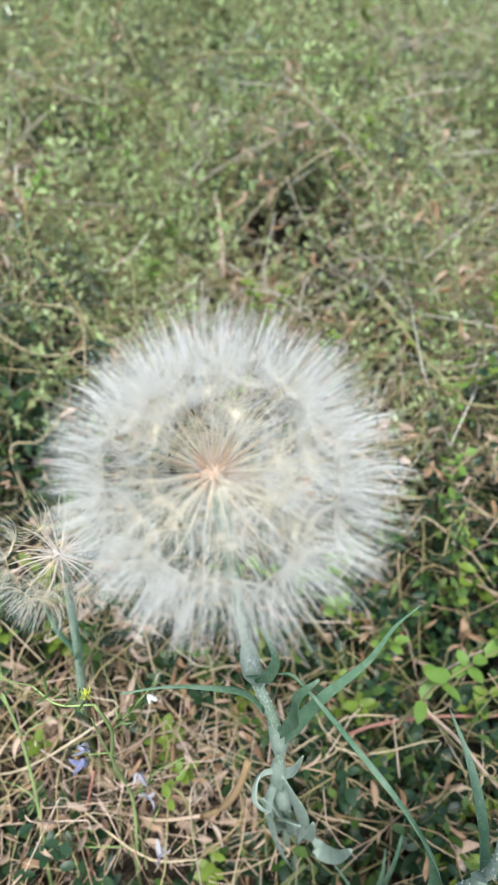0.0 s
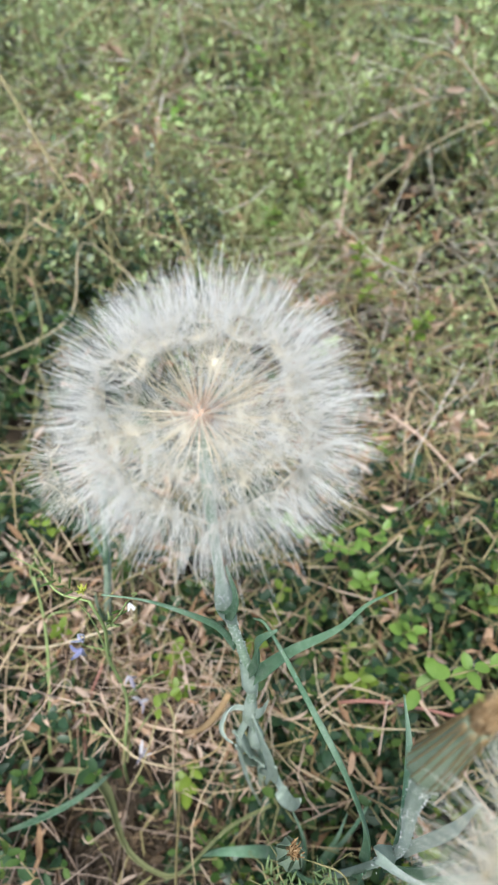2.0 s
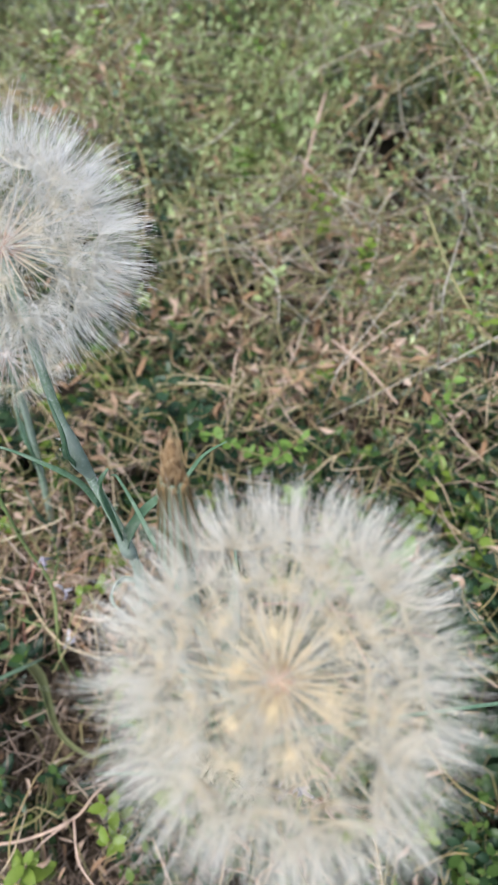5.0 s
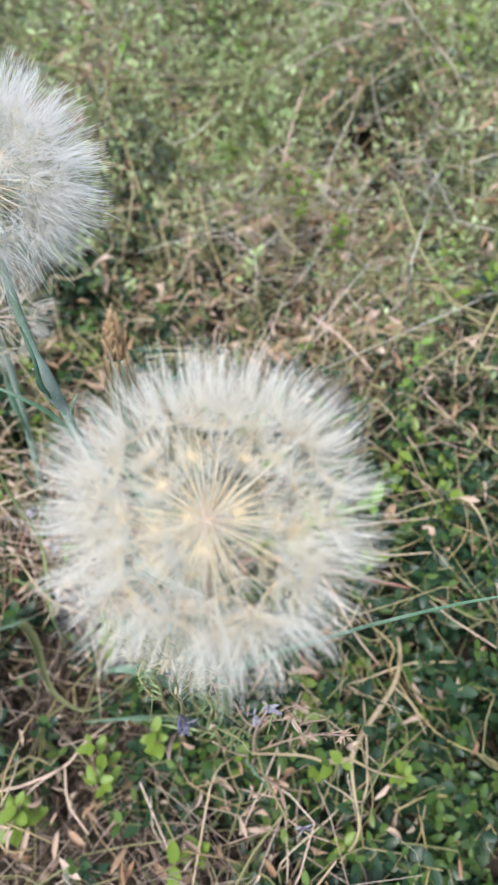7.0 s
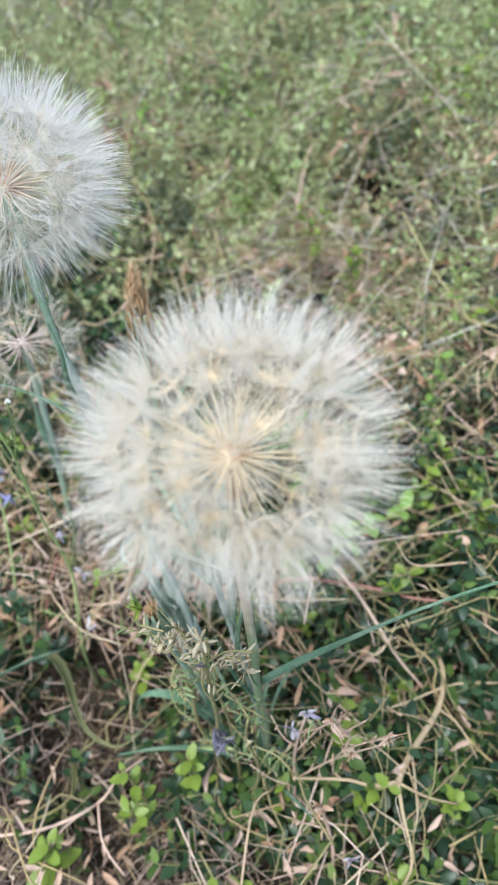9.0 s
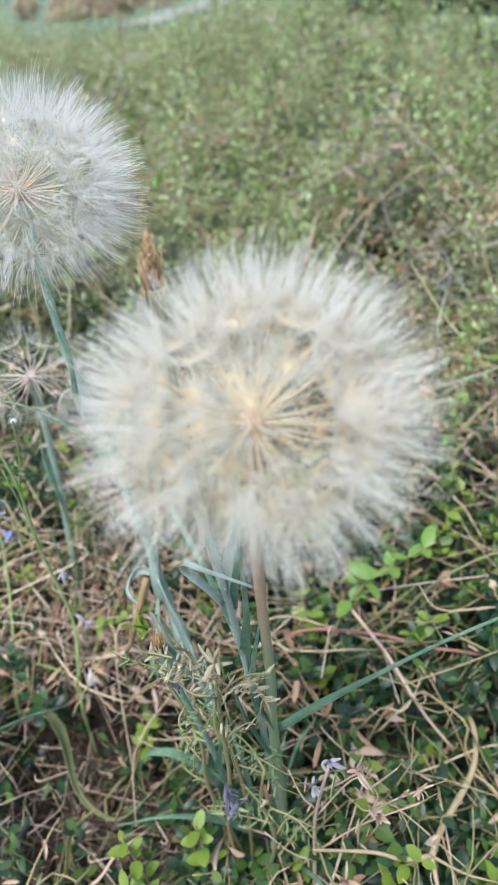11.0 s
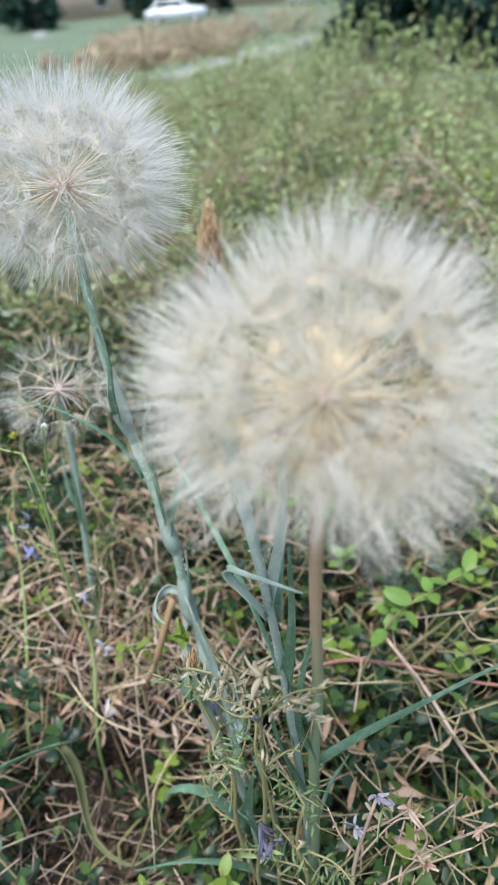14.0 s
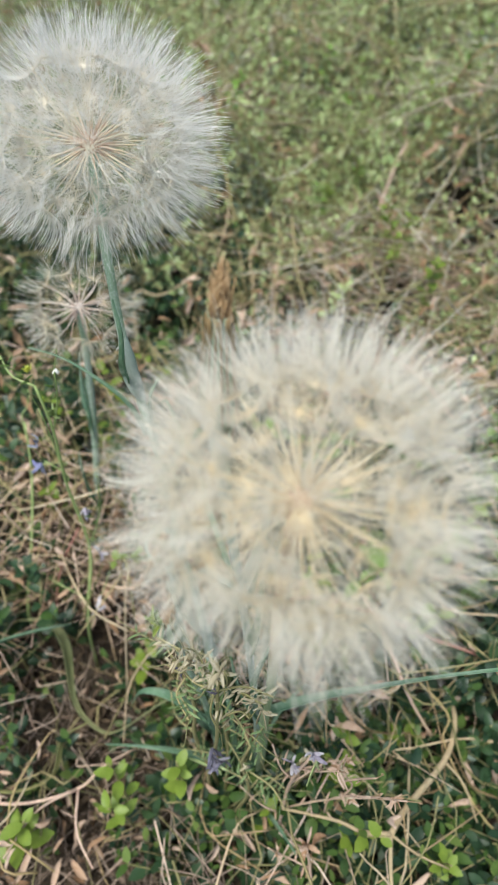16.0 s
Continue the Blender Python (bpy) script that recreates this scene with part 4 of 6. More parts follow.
for ob in [o for o in scene.objects if o.name.startswith("goatsbeard")]:
    b = np.array(ob.location)
    if abs(b[0] - 0.062) < 1e-3:
        wool(ob, [((0.014, 0.096, 0.310), 90, 0.0028), ((0.013, 0.092, 0.328), 60, 0.003), ((0.031, 0.092, 0.240), 80, 0.0028), ((0.036, 0.090, 0.192), 80, 0.003), ((0.045, 0.088, 0.13), 60, 0.004), ((0.022, 0.095, 0.275), 40, 0.003)], b, 5,
             [([(0.050, 0.090, 0.100), (0.036, 0.091, 0.185), (0.031, 0.093, 0.243), (0.017, 0.096, 0.295), (0.012, 0.096, 0.322)], [0.0031, 0.0027, 0.0026, 0.0023, 0.0021], 420)])
    elif np.allclose(b[:2], (0.128, 0.056), atol=1e-3):
        wool(ob, [((0.112, 0.050, 0.282), 60, 0.003), ((0.107, 0.053, 0.312), 50, 0.0017), ((0.101, 0.056, 0.338), 50, 0.0018), ((0.119, 0.052, 0.215), 50, 0.003)], b, 6,
             [([(0.118, 0.052, 0.215), (0.112, 0.051, 0.285), (0.101, 0.056, 0.335), (0.097, 0.059, 0.362)], [0.0019, 0.0019, 0.0026, 0.0042], 300)])

# the small dry bud
base = np.array((0.094, 0.052, -0.035))
plant = thing("goatsbeard", "young goatsbeard shoot with a small dry bud", "wild flower", base, "goatsbeard plants")
part("stem", tube(Soup(), local([(0.094, 0.052, -0.035), (0.090, 0.046, 0.10), (0.083, 0.039, 0.190), (0.081, 0.037, 0.218)], base), [0.0024, 0.002, 0.0018, 0.0026], sides=7), GLAUCOUS, plant)
for q in range(7):
    a = q * 0.9
    o = np.array((math.cos(a), math.sin(a), 0))
    c = np.array((0.080, 0.037, 0.212))
    part("bract", blade(Soup(), local([c + o * 0.003, c + o * 0.0058 + (0, 0, 0.008), c + o * 0.0028 + (0, 0, 0.026)], base), [0.005, 0.0056, 0.001], np.cross(o, (0, 0, 1)), -0.3, 0.0005), BRACT, plant)
s = Soup()
rng = np.random.RandomState(4)
for q in range(70):
    a, r = rng.uniform(0, 6.28), rng.uniform(0, 0.003)
    c = np.array((0.0795 + r * math.cos(a), 0.0370 + r * math.sin(a), 0.230))
    tube(s, local([c, c + rng.normal(0, 0.0012, 3) + (0, 0, 0.011)], base), [0.0007, 0.0002], sides=4, n=3)
part("withered_petals", s, RUST, plant, "orange-brown withered tuft")
part("leaf", blade(Soup(), local([(0.088, 0.050, 0.05), (0.070, 0.040, 0.10), (0.050, 0.030, 0.105), (0.040, 0.024, 0.075)], base), [0.008, 0.007, 0.005, 0.001], (0.2, -0.8, 0.3), 0.4), BLADE, plant)
part("leaf", blade(Soup(), local([(0.086, 0.049, 0.07), (0.098, 0.040, 0.12), (0.104, 0.038, 0.16)], base), [0.008, 0.006, 0.001], (0.8, -0.3, 0.1), 0.5), BLADE, plant)

# long strap leaves lying in the cover
STRAP = surface("yellowing_strap", [(0, (0.16, 0.20, 0.08)), (0.5, (0.30, 0.30, 0.12)), (1, (0.42, 0.36, 0.17))], 0.55, 0.25, scale=200, grain=0.5, island=False)
LOOP = surface("pale_strap", [(0, (0.20, 0.24, 0.10)), (0.5, (0.33, 0.35, 0.17)), (1, (0.47, 0.46, 0.26))], 0.5, 0.3, scale=200, grain=0.5, island=False)
for pts, widths, mat, label in (
    ([(-0.0935, 0.020, 0.035), (-0.060, 0.030, 0.060), (-0.042, 0.028, 0.045), (-0.014, 0.006, 0.022), (0.0146, 0.0025, 0.020), (0.0316, 0.0113, 0.028), (0.0487, 0.0475, 0.040), (0.070, 0.073, 0.050)],
     [0.003, 0.008, 0.012, 0.006, 0.004, 0.004, 0.005, 0.004], LOOP, "long yellow-olive strap leaf bent in a loop on the ground"),
    ([(0.014, 0.000, 0.045), (0.004, -0.018, 0.034), (0.016, -0.040, 0.034), (0.000, -0.064, 0.036), (-0.03, -0.075, 0.03)], [0.003, 0.005, 0.005, 0.004, 0.002], STRAP, "yellow-olive strap leaf curling on the ground"),
    ([(-0.085, -0.022, 0.060), (-0.060, -0.003, 0.085), (-0.046, 0.016, 0.086), (-0.040, 0.040, 0.066)], [0.004, 0.010, 0.008, 0.002], BLADE, "short glaucous leaf among dry stalks"),
    ([(0.118, 0.044, 0.020), (0.095, 0.030, 0.055), (0.070, 0.012, 0.075), (0.040, -0.004, 0.060)], [0.006, 0.007, 0.005, 0.001], BLADE, "narrow glaucous leaf from the foot of the plants"),
):
    tagged(new("strap_leaf", blade(Soup(), pts, widths, (0.1, -0.6, 0.7), 0.35, 0.0005).mesh("strap_leaf", mat)), label, "leaf")


# leafy shoots of the creeping shrub
def leafy_shoot(points, leaves, size, seed, label, young=True, mat=None, lift=(0.15, 0.7)):
    rng = np.random.RandomState(seed)
    ob = thing("leafy_shoot", label, "shrub shoot", points[0], "leafy shoots")
    p = spline(local(points, points[0]), 24)
    part("stalk", tube(Soup(), local(points, points[0]), [0.0012, 0.0008, 0.0005], sides=5), GREENSTEM, ob)
    meshes = []
    for q in range(3):
        v, f = leaf_template(size, size * rng.uniform(0.52, 0.64), rng.uniform(0.15, 0.35), rng.uniform(0, 0.25), 4)
        n = len(v)
        meshes.append(Soup().add(np.vstack([v, v - (0, 0, 0.00025)]), np.vstack([f, f[:, ::-1] + n])).mesh("leaf", mat or (NEWLEAF if young else DARKLEAF)))
    az = rng.uniform(0, 6.28)
    for q in range(leaves):
        f = 0.25 + 0.75 * (q // 2 * 2 + 1) / leaves
        at = p[min(23, int(f * 23))]
        az += math.pi if q % 2 else 1.57 + rng.normal(0, 0.3)
        m = Matrix.Translation(at) @ Euler((rng.normal(0, 0.25), -rng.uniform(*lift), az + rng.normal(0, 0.2))).to_matrix().to_4x4() @ Matrix.Scale(rng.uniform(0.65, 1.15) * (1.1 - 0.3 * f), 4)
        part("leaf", meshes[q % 3], None, ob, m=m)
    return ob


BRIGHT = "shoot of small bright green oval leaves"
for q, (pts, n, size) in enumerate((
    ([(0.104, 0.010, 0.02), (0.096, 0.010, 0.06), (0.092, 0.012, 0.090)], 8, 0.0140),
    ([(0.075, -0.020, 0.02), (0.066, -0.016, 0.07), (0.062, -0.015, 0.103)], 8, 0.0142),
    ([(0.080, -0.026, 0.02), (0.076, -0.028, 0.06), (0.076, -0.032, 0.088)], 7, 0.0138),
    ([(0.172, 0.100, 0.0), (0.167, 0.096, 0.04), (0.165, 0.094, 0.062)], 9, 0.0130),
    ([(0.184, 0.090, 0.0), (0.180, 0.084, 0.05), (0.178, 0.080, 0.075)], 8, 0.0120),
    ([(0.255, 0.080, 0.0), (0.256, 0.076, 0.04), (0.258, 0.072, 0.066)], 8, 0.0130),
    ([(0.110, 0.150, 0.06), (0.129, 0.170, 0.135), (0.150, 0.184, 0.162), (0.172, 0.194, 0.186)], 12, 0.0150),
    ([(-0.064, 0.250, 0.09), (-0.019, 0.240, 0.135), (0.021, 0.232, 0.148), (0.058, 0.226, 0.168)], 18, 0.0100),
    ([(0.020, 0.240, 0.08), (0.050, 0.245, 0.140), (0.070, 0.250, 0.176)], 10, 0.0100),
    ([(0.060, 0.250, 0.06), (0.068, 0.246, 0.09), (0.072, 0.240, 0.110)], 8, 0.0110),
    ([(0.110, 0.232, 0.04), (0.114, 0.228, 0.07), (0.118, 0.226, 0.092)], 8, 0.0110),
    ([(0.118, 0.150, 0.02), (0.117, 0.147, 0.05), (0.117, 0.145, 0.068)], 8, 0.0120),
    ([(-0.120, 0.105, 0.06), (-0.119, 0.101, 0.09), (-0.118, 0.099, 0.112)], 8, 0.0140),
    ([(0.150, 0.330, 0.06), (0.146, 0.336, 0.13), (0.146, 0.345, 0.20)], 16, 0.0095),
    ([(0.158, 0.36, 0.06), (0.150, 0.38, 0.13), (0.140, 0.40, 0.20), (0.135, 0.41, 0.24)], 18, 0.0095),
    ([(0.250, 0.030, 0.0), (0.240, 0.022, 0.04), (0.236, 0.014, 0.064)], 8, 0.0120),
)):
    fresh = q in (6, 7, 8, 9, 10, 13, 14)
    leafy_shoot(pts, n, size * (1.25 if fresh else 1.0), 500 + q, BRIGHT, mat=FRESHLEAF if fresh else None)

rng = np.random.RandomState(812)
for q in range(25):
    x, y = (rng.uniform(-0.20, 0.10), rng.uniform(0.03, 0.20)) if q < 16 else (rng.uniform(0.03, 0.30), rng.uniform(-0.08, 0.03))
    z = float(canopy(x, y))
    leafy_shoot([(x, y, z - 0.05), (x + rng.normal(0, 0.006), y + rng.normal(0, 0.006), z - 0.02), (x + rng.normal(0, 0.01), y + rng.normal(0, 0.01), z + rng.uniform(-0.01, 0.012))], int(rng.randint(3, 6)) * 2, rng.uniform(0.0105, 0.0145) if q < 16 else rng.uniform(0.014, 0.019), 820 + q,
                BRIGHT if q % 2 else "shoot of small dark green oval leaves", q % 2 == 1)

rng = np.random.RandomState(860)
for q, (x, z) in enumerate(((-0.34, 0.350), (-0.494, 0.335), (-0.429, 0.322), (-0.256, 0.268), (-0.575, 0.293), (-0.20, 0.272), (-0.698, 0.252), (-0.534, 0.318), (-0.378, 0.275), (-0.30, 0.325), (-0.14, 0.29), (-0.06, 0.27), (-0.63, 0.24))):
    y = 1.9
    low = float(canopy(x, y))
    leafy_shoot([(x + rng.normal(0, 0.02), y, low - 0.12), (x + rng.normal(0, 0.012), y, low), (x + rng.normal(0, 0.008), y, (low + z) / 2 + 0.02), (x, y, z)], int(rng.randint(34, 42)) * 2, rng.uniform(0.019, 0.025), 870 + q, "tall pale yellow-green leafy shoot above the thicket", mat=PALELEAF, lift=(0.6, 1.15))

for q in range(18):
    y = rng.uniform(1.25, 1.8)
    x = rng.uniform(-0.27, 0.0) * y
    low = float(canopy(x, y))
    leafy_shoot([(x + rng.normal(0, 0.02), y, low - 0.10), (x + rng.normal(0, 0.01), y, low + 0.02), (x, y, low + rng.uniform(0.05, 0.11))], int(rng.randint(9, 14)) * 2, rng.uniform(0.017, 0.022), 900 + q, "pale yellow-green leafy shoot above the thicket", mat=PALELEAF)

for q in range(70):
    y = rng.uniform(0.36, 1.15)
    x = rng.uniform(-0.12 - 0.62 * y, 0.24 + 0.16 * y)
    low, h = float(canopy(x, y)), rng.uniform(0.03, 0.075)
    lean = rng.normal(0, 0.35, 2) * h
    leafy_shoot([(x - lean[0], y - lean[1], low - 0.08), (x, y, low - 0.01), (x + lean[0] * 0.6, y + lean[1] * 0.6, low + h * 0.5), (x + lean[0], y + lean[1], low + h)], int(rng.randint(6, 9)) * 2, rng.uniform(0.011, 0.016), 1200 + q, "leafy green shoot rising from the tangle of stalks", mat=(NEWLEAF, FRESHLEAF, PALELEAF)[q % 3])

# single shoots, stalks and withered leaves that stand out of the cover
rng = np.random.RandomState(940)
made = 0
while made < 110:
    x, y = rng.uniform(-0.18, 0.32), rng.uniform(-0.09, 0.36)
    if rng.rand() > green_share(x, y) * (1 - bare(x, y)):
        continue
    made += 1
    z = float(canopy(x, y))
    young = rng.rand() < 0.45
    leafy_shoot([(x, y, z - 0.06), (x + rng.normal(0, 0.008), y + rng.normal(0, 0.008), z - 0.025), (x + rng.normal(0, 0.012), y + rng.normal(0, 0.012), z + rng.uniform(-0.012, 0.012))], int(rng.randint(3, 6)) * 2, rng.uniform(0.0105, 0.0155), 950 + made,
                BRIGHT if young else "shoot of small dark green oval leaves", young, MIDLEAF if young and made % 2 else None)
made = 0
while made < 150:
    x, y = rng.uniform(-0.20, 0.28), rng.uniform(0.0, 0.42)
    if rng.rand() < 0.8 * green_share(x, y) or rng.rand() < bare(x, y):
        continue
    made += 1
    L, a = rng.uniform(0.009, 0.018), rng.uniform(0, 6.28)
    way = np.array((math.cos(a), math.sin(a), rng.normal(0, 0.4)))
    c = np.array((x, y, float(canopy(x, y)) - rng.uniform(0, 0.012)))
    pts = [c, c + way * L * 0.5 + (0, 0, rng.normal(0, 0.2) * L), c + way * L + rng.normal(0, 0.25, 3) * L]
    s = blade(Soup(), pts, [L * 0.08, L * rng.uniform(0.3, 0.5), L * 0.05], rng.normal(0, 1, 3), rng.uniform(0.5, 1.3), 0.0003, n=7, wave=0.25)
    tagged(new("withered_leaf", s.mesh("withered_leaf", LITTER_ONE)), "curled tan withered leaf caught among dry stalks", "dry leaf", "withered leaves")
made = 0
while made < 110:
    x, y = rng.uniform(-0.20, 0.30), rng.uniform(-0.10, 0.42)
    if rng.rand() < 0.8 * green_share(x, y) or rng.rand() < 1.1 * bare(x, y):
        continue
    made += 1
    L, a = rng.uniform(0.04, 0.11), rng.uniform(0, 6.28)
    way = np.array((math.cos(a), math.sin(a), rng.normal(0.1, 0.25)))
    c = np.array((x, y, float(canopy(x, y)) - rng.uniform(0, 0.012)))
    pts = [c - way * L / 2 - (0, 0, 0.01), c + rng.normal(0, 0.2, 3) * L * (1, 1, 0.2), c + way * L / 2, c + way * L * 0.7 + rng.normal(0, 0.22, 3) * L]
    r = rng.uniform(0.0004, 0.0008)
    tagged(new("dry_stalk", tube(Soup(), pts, [r, r, r * 0.5], sides=5, n=11).mesh("dry_stalk", STRAW_ONE)), "thin bent tan dry stalk lying over the litter", "stalk", "dry stalks")

rng = np.random.RandomState(1500)
for q in range(170):
    y = 0.10 + 0.95 * rng.rand() ** 1.2
    x = rng.uniform(-0.16 - 0.55 * y, 0.26 + 0.2 * y)
    if rng.rand() < bare(x, y):
        continue
    a, L = rng.uniform(0, 6.28), rng.uniform(0.14, 0.34) * (0.6 + 0.5 * y)
    pts = []
    for f in np.linspace(-0.5, 0.5, 6):
        px, py = x + math.cos(a) * f * L + rng.normal(0, 0.06) * L, y + math.sin(a) * f * L + rng.normal(0, 0.06) * L
        pts.append((px, py, max(float(canopy(px, py)) + rng.normal(-0.006, 0.010), float(ground_z(px, py)) + 0.003)))
    r = rng.uniform(0.0005, 0.0010) * (0.9 + 0.4 * y)
    green = q % 5 < 2
    tagged(new("trailing_stem", tube(Soup(), pts, [r, r, r * 0.6], sides=4, n=26).mesh("trailing_stem", GREENSTEM if green else STRAW_ONE)),
           "long olive-green stem trailing over the cover" if green else "long thin tan stem trailing over the cover", "stem", "trailing stems")

made = 0
while made < 64:
    y = 0.10 + 0.75 * rng.rand()
    x = rng.uniform(-0.14 - 0.5 * y, 0.24 + 0.15 * y)
    if rng.rand() < 0.6 * green_share(x, y) or rng.rand() < bare(x, y):
        continue
    made += 1
    c = np.array((x, y, float(canopy(x, y)) - 0.004))
    ob = thing("withered_sprig", "withered sprig with curled pinkish-tan leaves", "dry sprig", c, "withered sprigs")
    a = rng.uniform(0, 6.28)
    stalk = np.array([(0, 0, -0.03), (0.006 * math.cos(a), 0.006 * math.sin(a), -0.008), (0.014 * math.cos(a), 0.014 * math.sin(a), 0.006)])
    part("stalk", tube(Soup(), stalk, [0.0010, 0.0007], sides=4), STRAW_ONE, ob)
    for w in range(int(rng.randint(4, 7))):
        L = rng.uniform(0.011, 0.021) * (0.85 + 0.35 * y)
        d = unit(rng.normal(0, 1, 3) * (1, 1, 0.6))
        st = stalk[1] + (stalk[2] - stalk[1]) * rng.rand()
        pts = [st, st + d * L * 0.5 + (0, 0, 0.15 * L), st + d * L + rng.normal(0, 0.2, 3) * L]
        part("leaf", blade(Soup(), pts, [L * 0.08, L * rng.uniform(0.28, 0.42), L * 0.05], rng.normal(0, 1, 3), rng.uniform(0.4, 1.1), 0.0003, n=6, wave=0.25), LITTER_ONE, ob)

# the dry forked twig
TWIG_TAN = surface("tan_twig", [(0, (0.24, 0.18, 0.10)), (0.5, (0.36, 0.28, 0.165)), (1, (0.48, 0.39, 0.25))], 0.7, 0.0, scale=500, grain=0.6, bump=0.4, island=False, patch=40)
twig = thing("dry_twig", "forked tan dry twig arching over the leaves", "twig", (0.207, 0.175, 0.05))
o = (0.207, 0.175, 0.05)
for name, pts, r in (
    ("main_branch", [(0.207, 0.175, 0.045), (0.2224, 0.160, 0.055), (0.2296, 0.1286, 0.060), (0.2207, 0.0806, 0.075), (0.2191, 0.0597, 0.085)], [0.0014, 0.0018, 0.0020, 0.0020, 0.0019]),
    ("branch", [(0.2191, 0.0597, 0.085), (0.205, 0.050, 0.088), (0.189, 0.0451, 0.090), (0.160, 0.030, 0.095)], [0.0017, 0.0012, 0.0008]),
    ("branch", [(0.2191, 0.0597, 0.085), (0.228, 0.045, 0.080), (0.2415, 0.025, 0.070), (0.238, 0.005, 0.06)], [0.0014, 0.0011, 0.0007]),
    ("branch", [(0.2191, 0.0597, 0.085), (0.238, 0.062, 0.078), (0.257, 0.0689, 0.070)], [0.0010, 0.0008, 0.0005]),
    ("branch", [(0.2290, 0.125, 0.061), (0.245, 0.118, 0.066), (0.262, 0.104, 0.062)], [0.0009, 0.0007, 0.0004]),
):
    part(name, tube(Soup(), local(pts, o), r, sides=7), TWIG_TAN, twig)
twig = thing("dry_twig", "thin grey-brown forked dry twig", "twig", (0.039, -0.034, 0.037))
o = (0.039, -0.034, 0.037)
for name, pts, r in (
    ("main_branch", [(0.050, 0.010, 0.03), (0.044, -0.014, 0.045), (0.039, -0.034, 0.040), (0.015, -0.062, 0.035), (-0.02, -0.085, 0.03)], [0.0007, 0.0009, 0.0011, 0.0011]),
    ("branch", [(0.039, -0.034, 0.040), (0.058, -0.052, 0.045), (0.080, -0.060, 0.040)], [0.0009, 0.0006]),
    ("branch", [(0.039, -0.034, 0.040), (0.030, -0.060, 0.050), (0.032, -0.090, 0.045)], [0.0008, 0.0006]),
):
    part(name, tube(Soup(), local(pts, o), r, sides=6), STRAW, twig)

# runners and single stalks
for pts, r, mat, name, label in (
    ([(0.085, 0.150, 0.085), (0.1066, 0.1593, 0.095), (0.1472, 0.1716, 0.098), (0.1834, 0.1798, 0.095), (0.2114, 0.1888, 0.093), (0.26, 0.20, 0.085)], 0.0013, REDSTEM, "red_runner", "dull red runner across the green cover"),
    ([(0.112, 0.352, 0.11), (0.150, 0.349, 0.118), (0.203, 0.345, 0.11), (0.25, 0.335, 0.10)], 0.0016, GREENSTEM, "olive_runner", "thick olive runner lying over the cover"),
    ([(0.03, 0.395, 0.125), (0.07, 0.372, 0.135), (0.112, 0.352, 0.128)], 0.0014, STRAW, "dry_stalk", "pale dry stalk lying over the cover"),
    ([(0.019, 0.096, 0.182), (0.016, 0.086, 0.162), (0.008, 0.080, 0.132), (-0.003, 0.079, 0.106)], 0.0022, RUST, "dry_stalk", "broken orange-tan dry stalk standing upright"),
    ([(-0.003, 0.079, 0.106), (-0.03, 0.075, 0.085), (-0.055, 0.078, 0.062), (-0.085, 0.080, 0.040)], 0.0012, STRAW, "dry_stalk", "pale bent dry stalk"),
    ([(0.128, 0.165, 0.128), (0.16, 0.155, 0.105), (0.19, 0.140, 0.082), (0.215, 0.135, 0.06)], 0.0013, STRAW, "dry_stalk", "pale bent dry stalk"),
    ([(-0.096, 0.588, 0.145), (-0.115, 0.66, 0.17), (-0.14, 0.74, 0.16)], 0.0016, STRAW, "dry_stalk", "pale bent dry stalk"),
):
    tagged(new(name, tube(Soup(), pts, [r, r, r * 0.7], sides=6).mesh(name, mat)), label, "stalk")


# vetch
def tendril(soup, start, way, turns, size, r=0.00022, mat=0):
    """A thin curl that ends in a coil."""
    w = unit(way)
    s_ = unit(np.cross(w, (0.2, 0.4, 1.0)))
    k = 9 + int(turns * 8)
    t = np.linspace(0, 1, k)
    reach = size * np.minimum(t * 2, 1)
    a = np.clip(t - 0.45, 0, 1) * turns * 11
    rad = size * 0.16 * np.clip(t - 0.45, 0, 1) * 1.4
    p = np.asarray(start) + w * (reach + np.sin(a) * rad)[:, None] + s_ * ((1 - np.cos(a)) * rad)[:, None] + np.cross(w, s_) * (0.1 * size * t)[:, None]
    tube(soup, p, [r, r * 0.7], sides=4, n=k, mat=mat)


def petals(soup, at, way, n, size, rng):
    for q in range(n):
        d = unit(np.asarray(way) + rng.normal(0, 0.5, 3))
        size_ = size * rng.uniform(0.65, 1.05)
        blade(soup, [np.asarray(at), np.asarray(at) + d * size_ * 0.5, np.asarray(at) + d * size_ + rng.normal(0, 0.2, 3) * size_], [size_ * 0.15, size_ * 0.4, size_ * 0.12], rng.normal(0, 1, 3), 0.6, 0.0002, n=4)


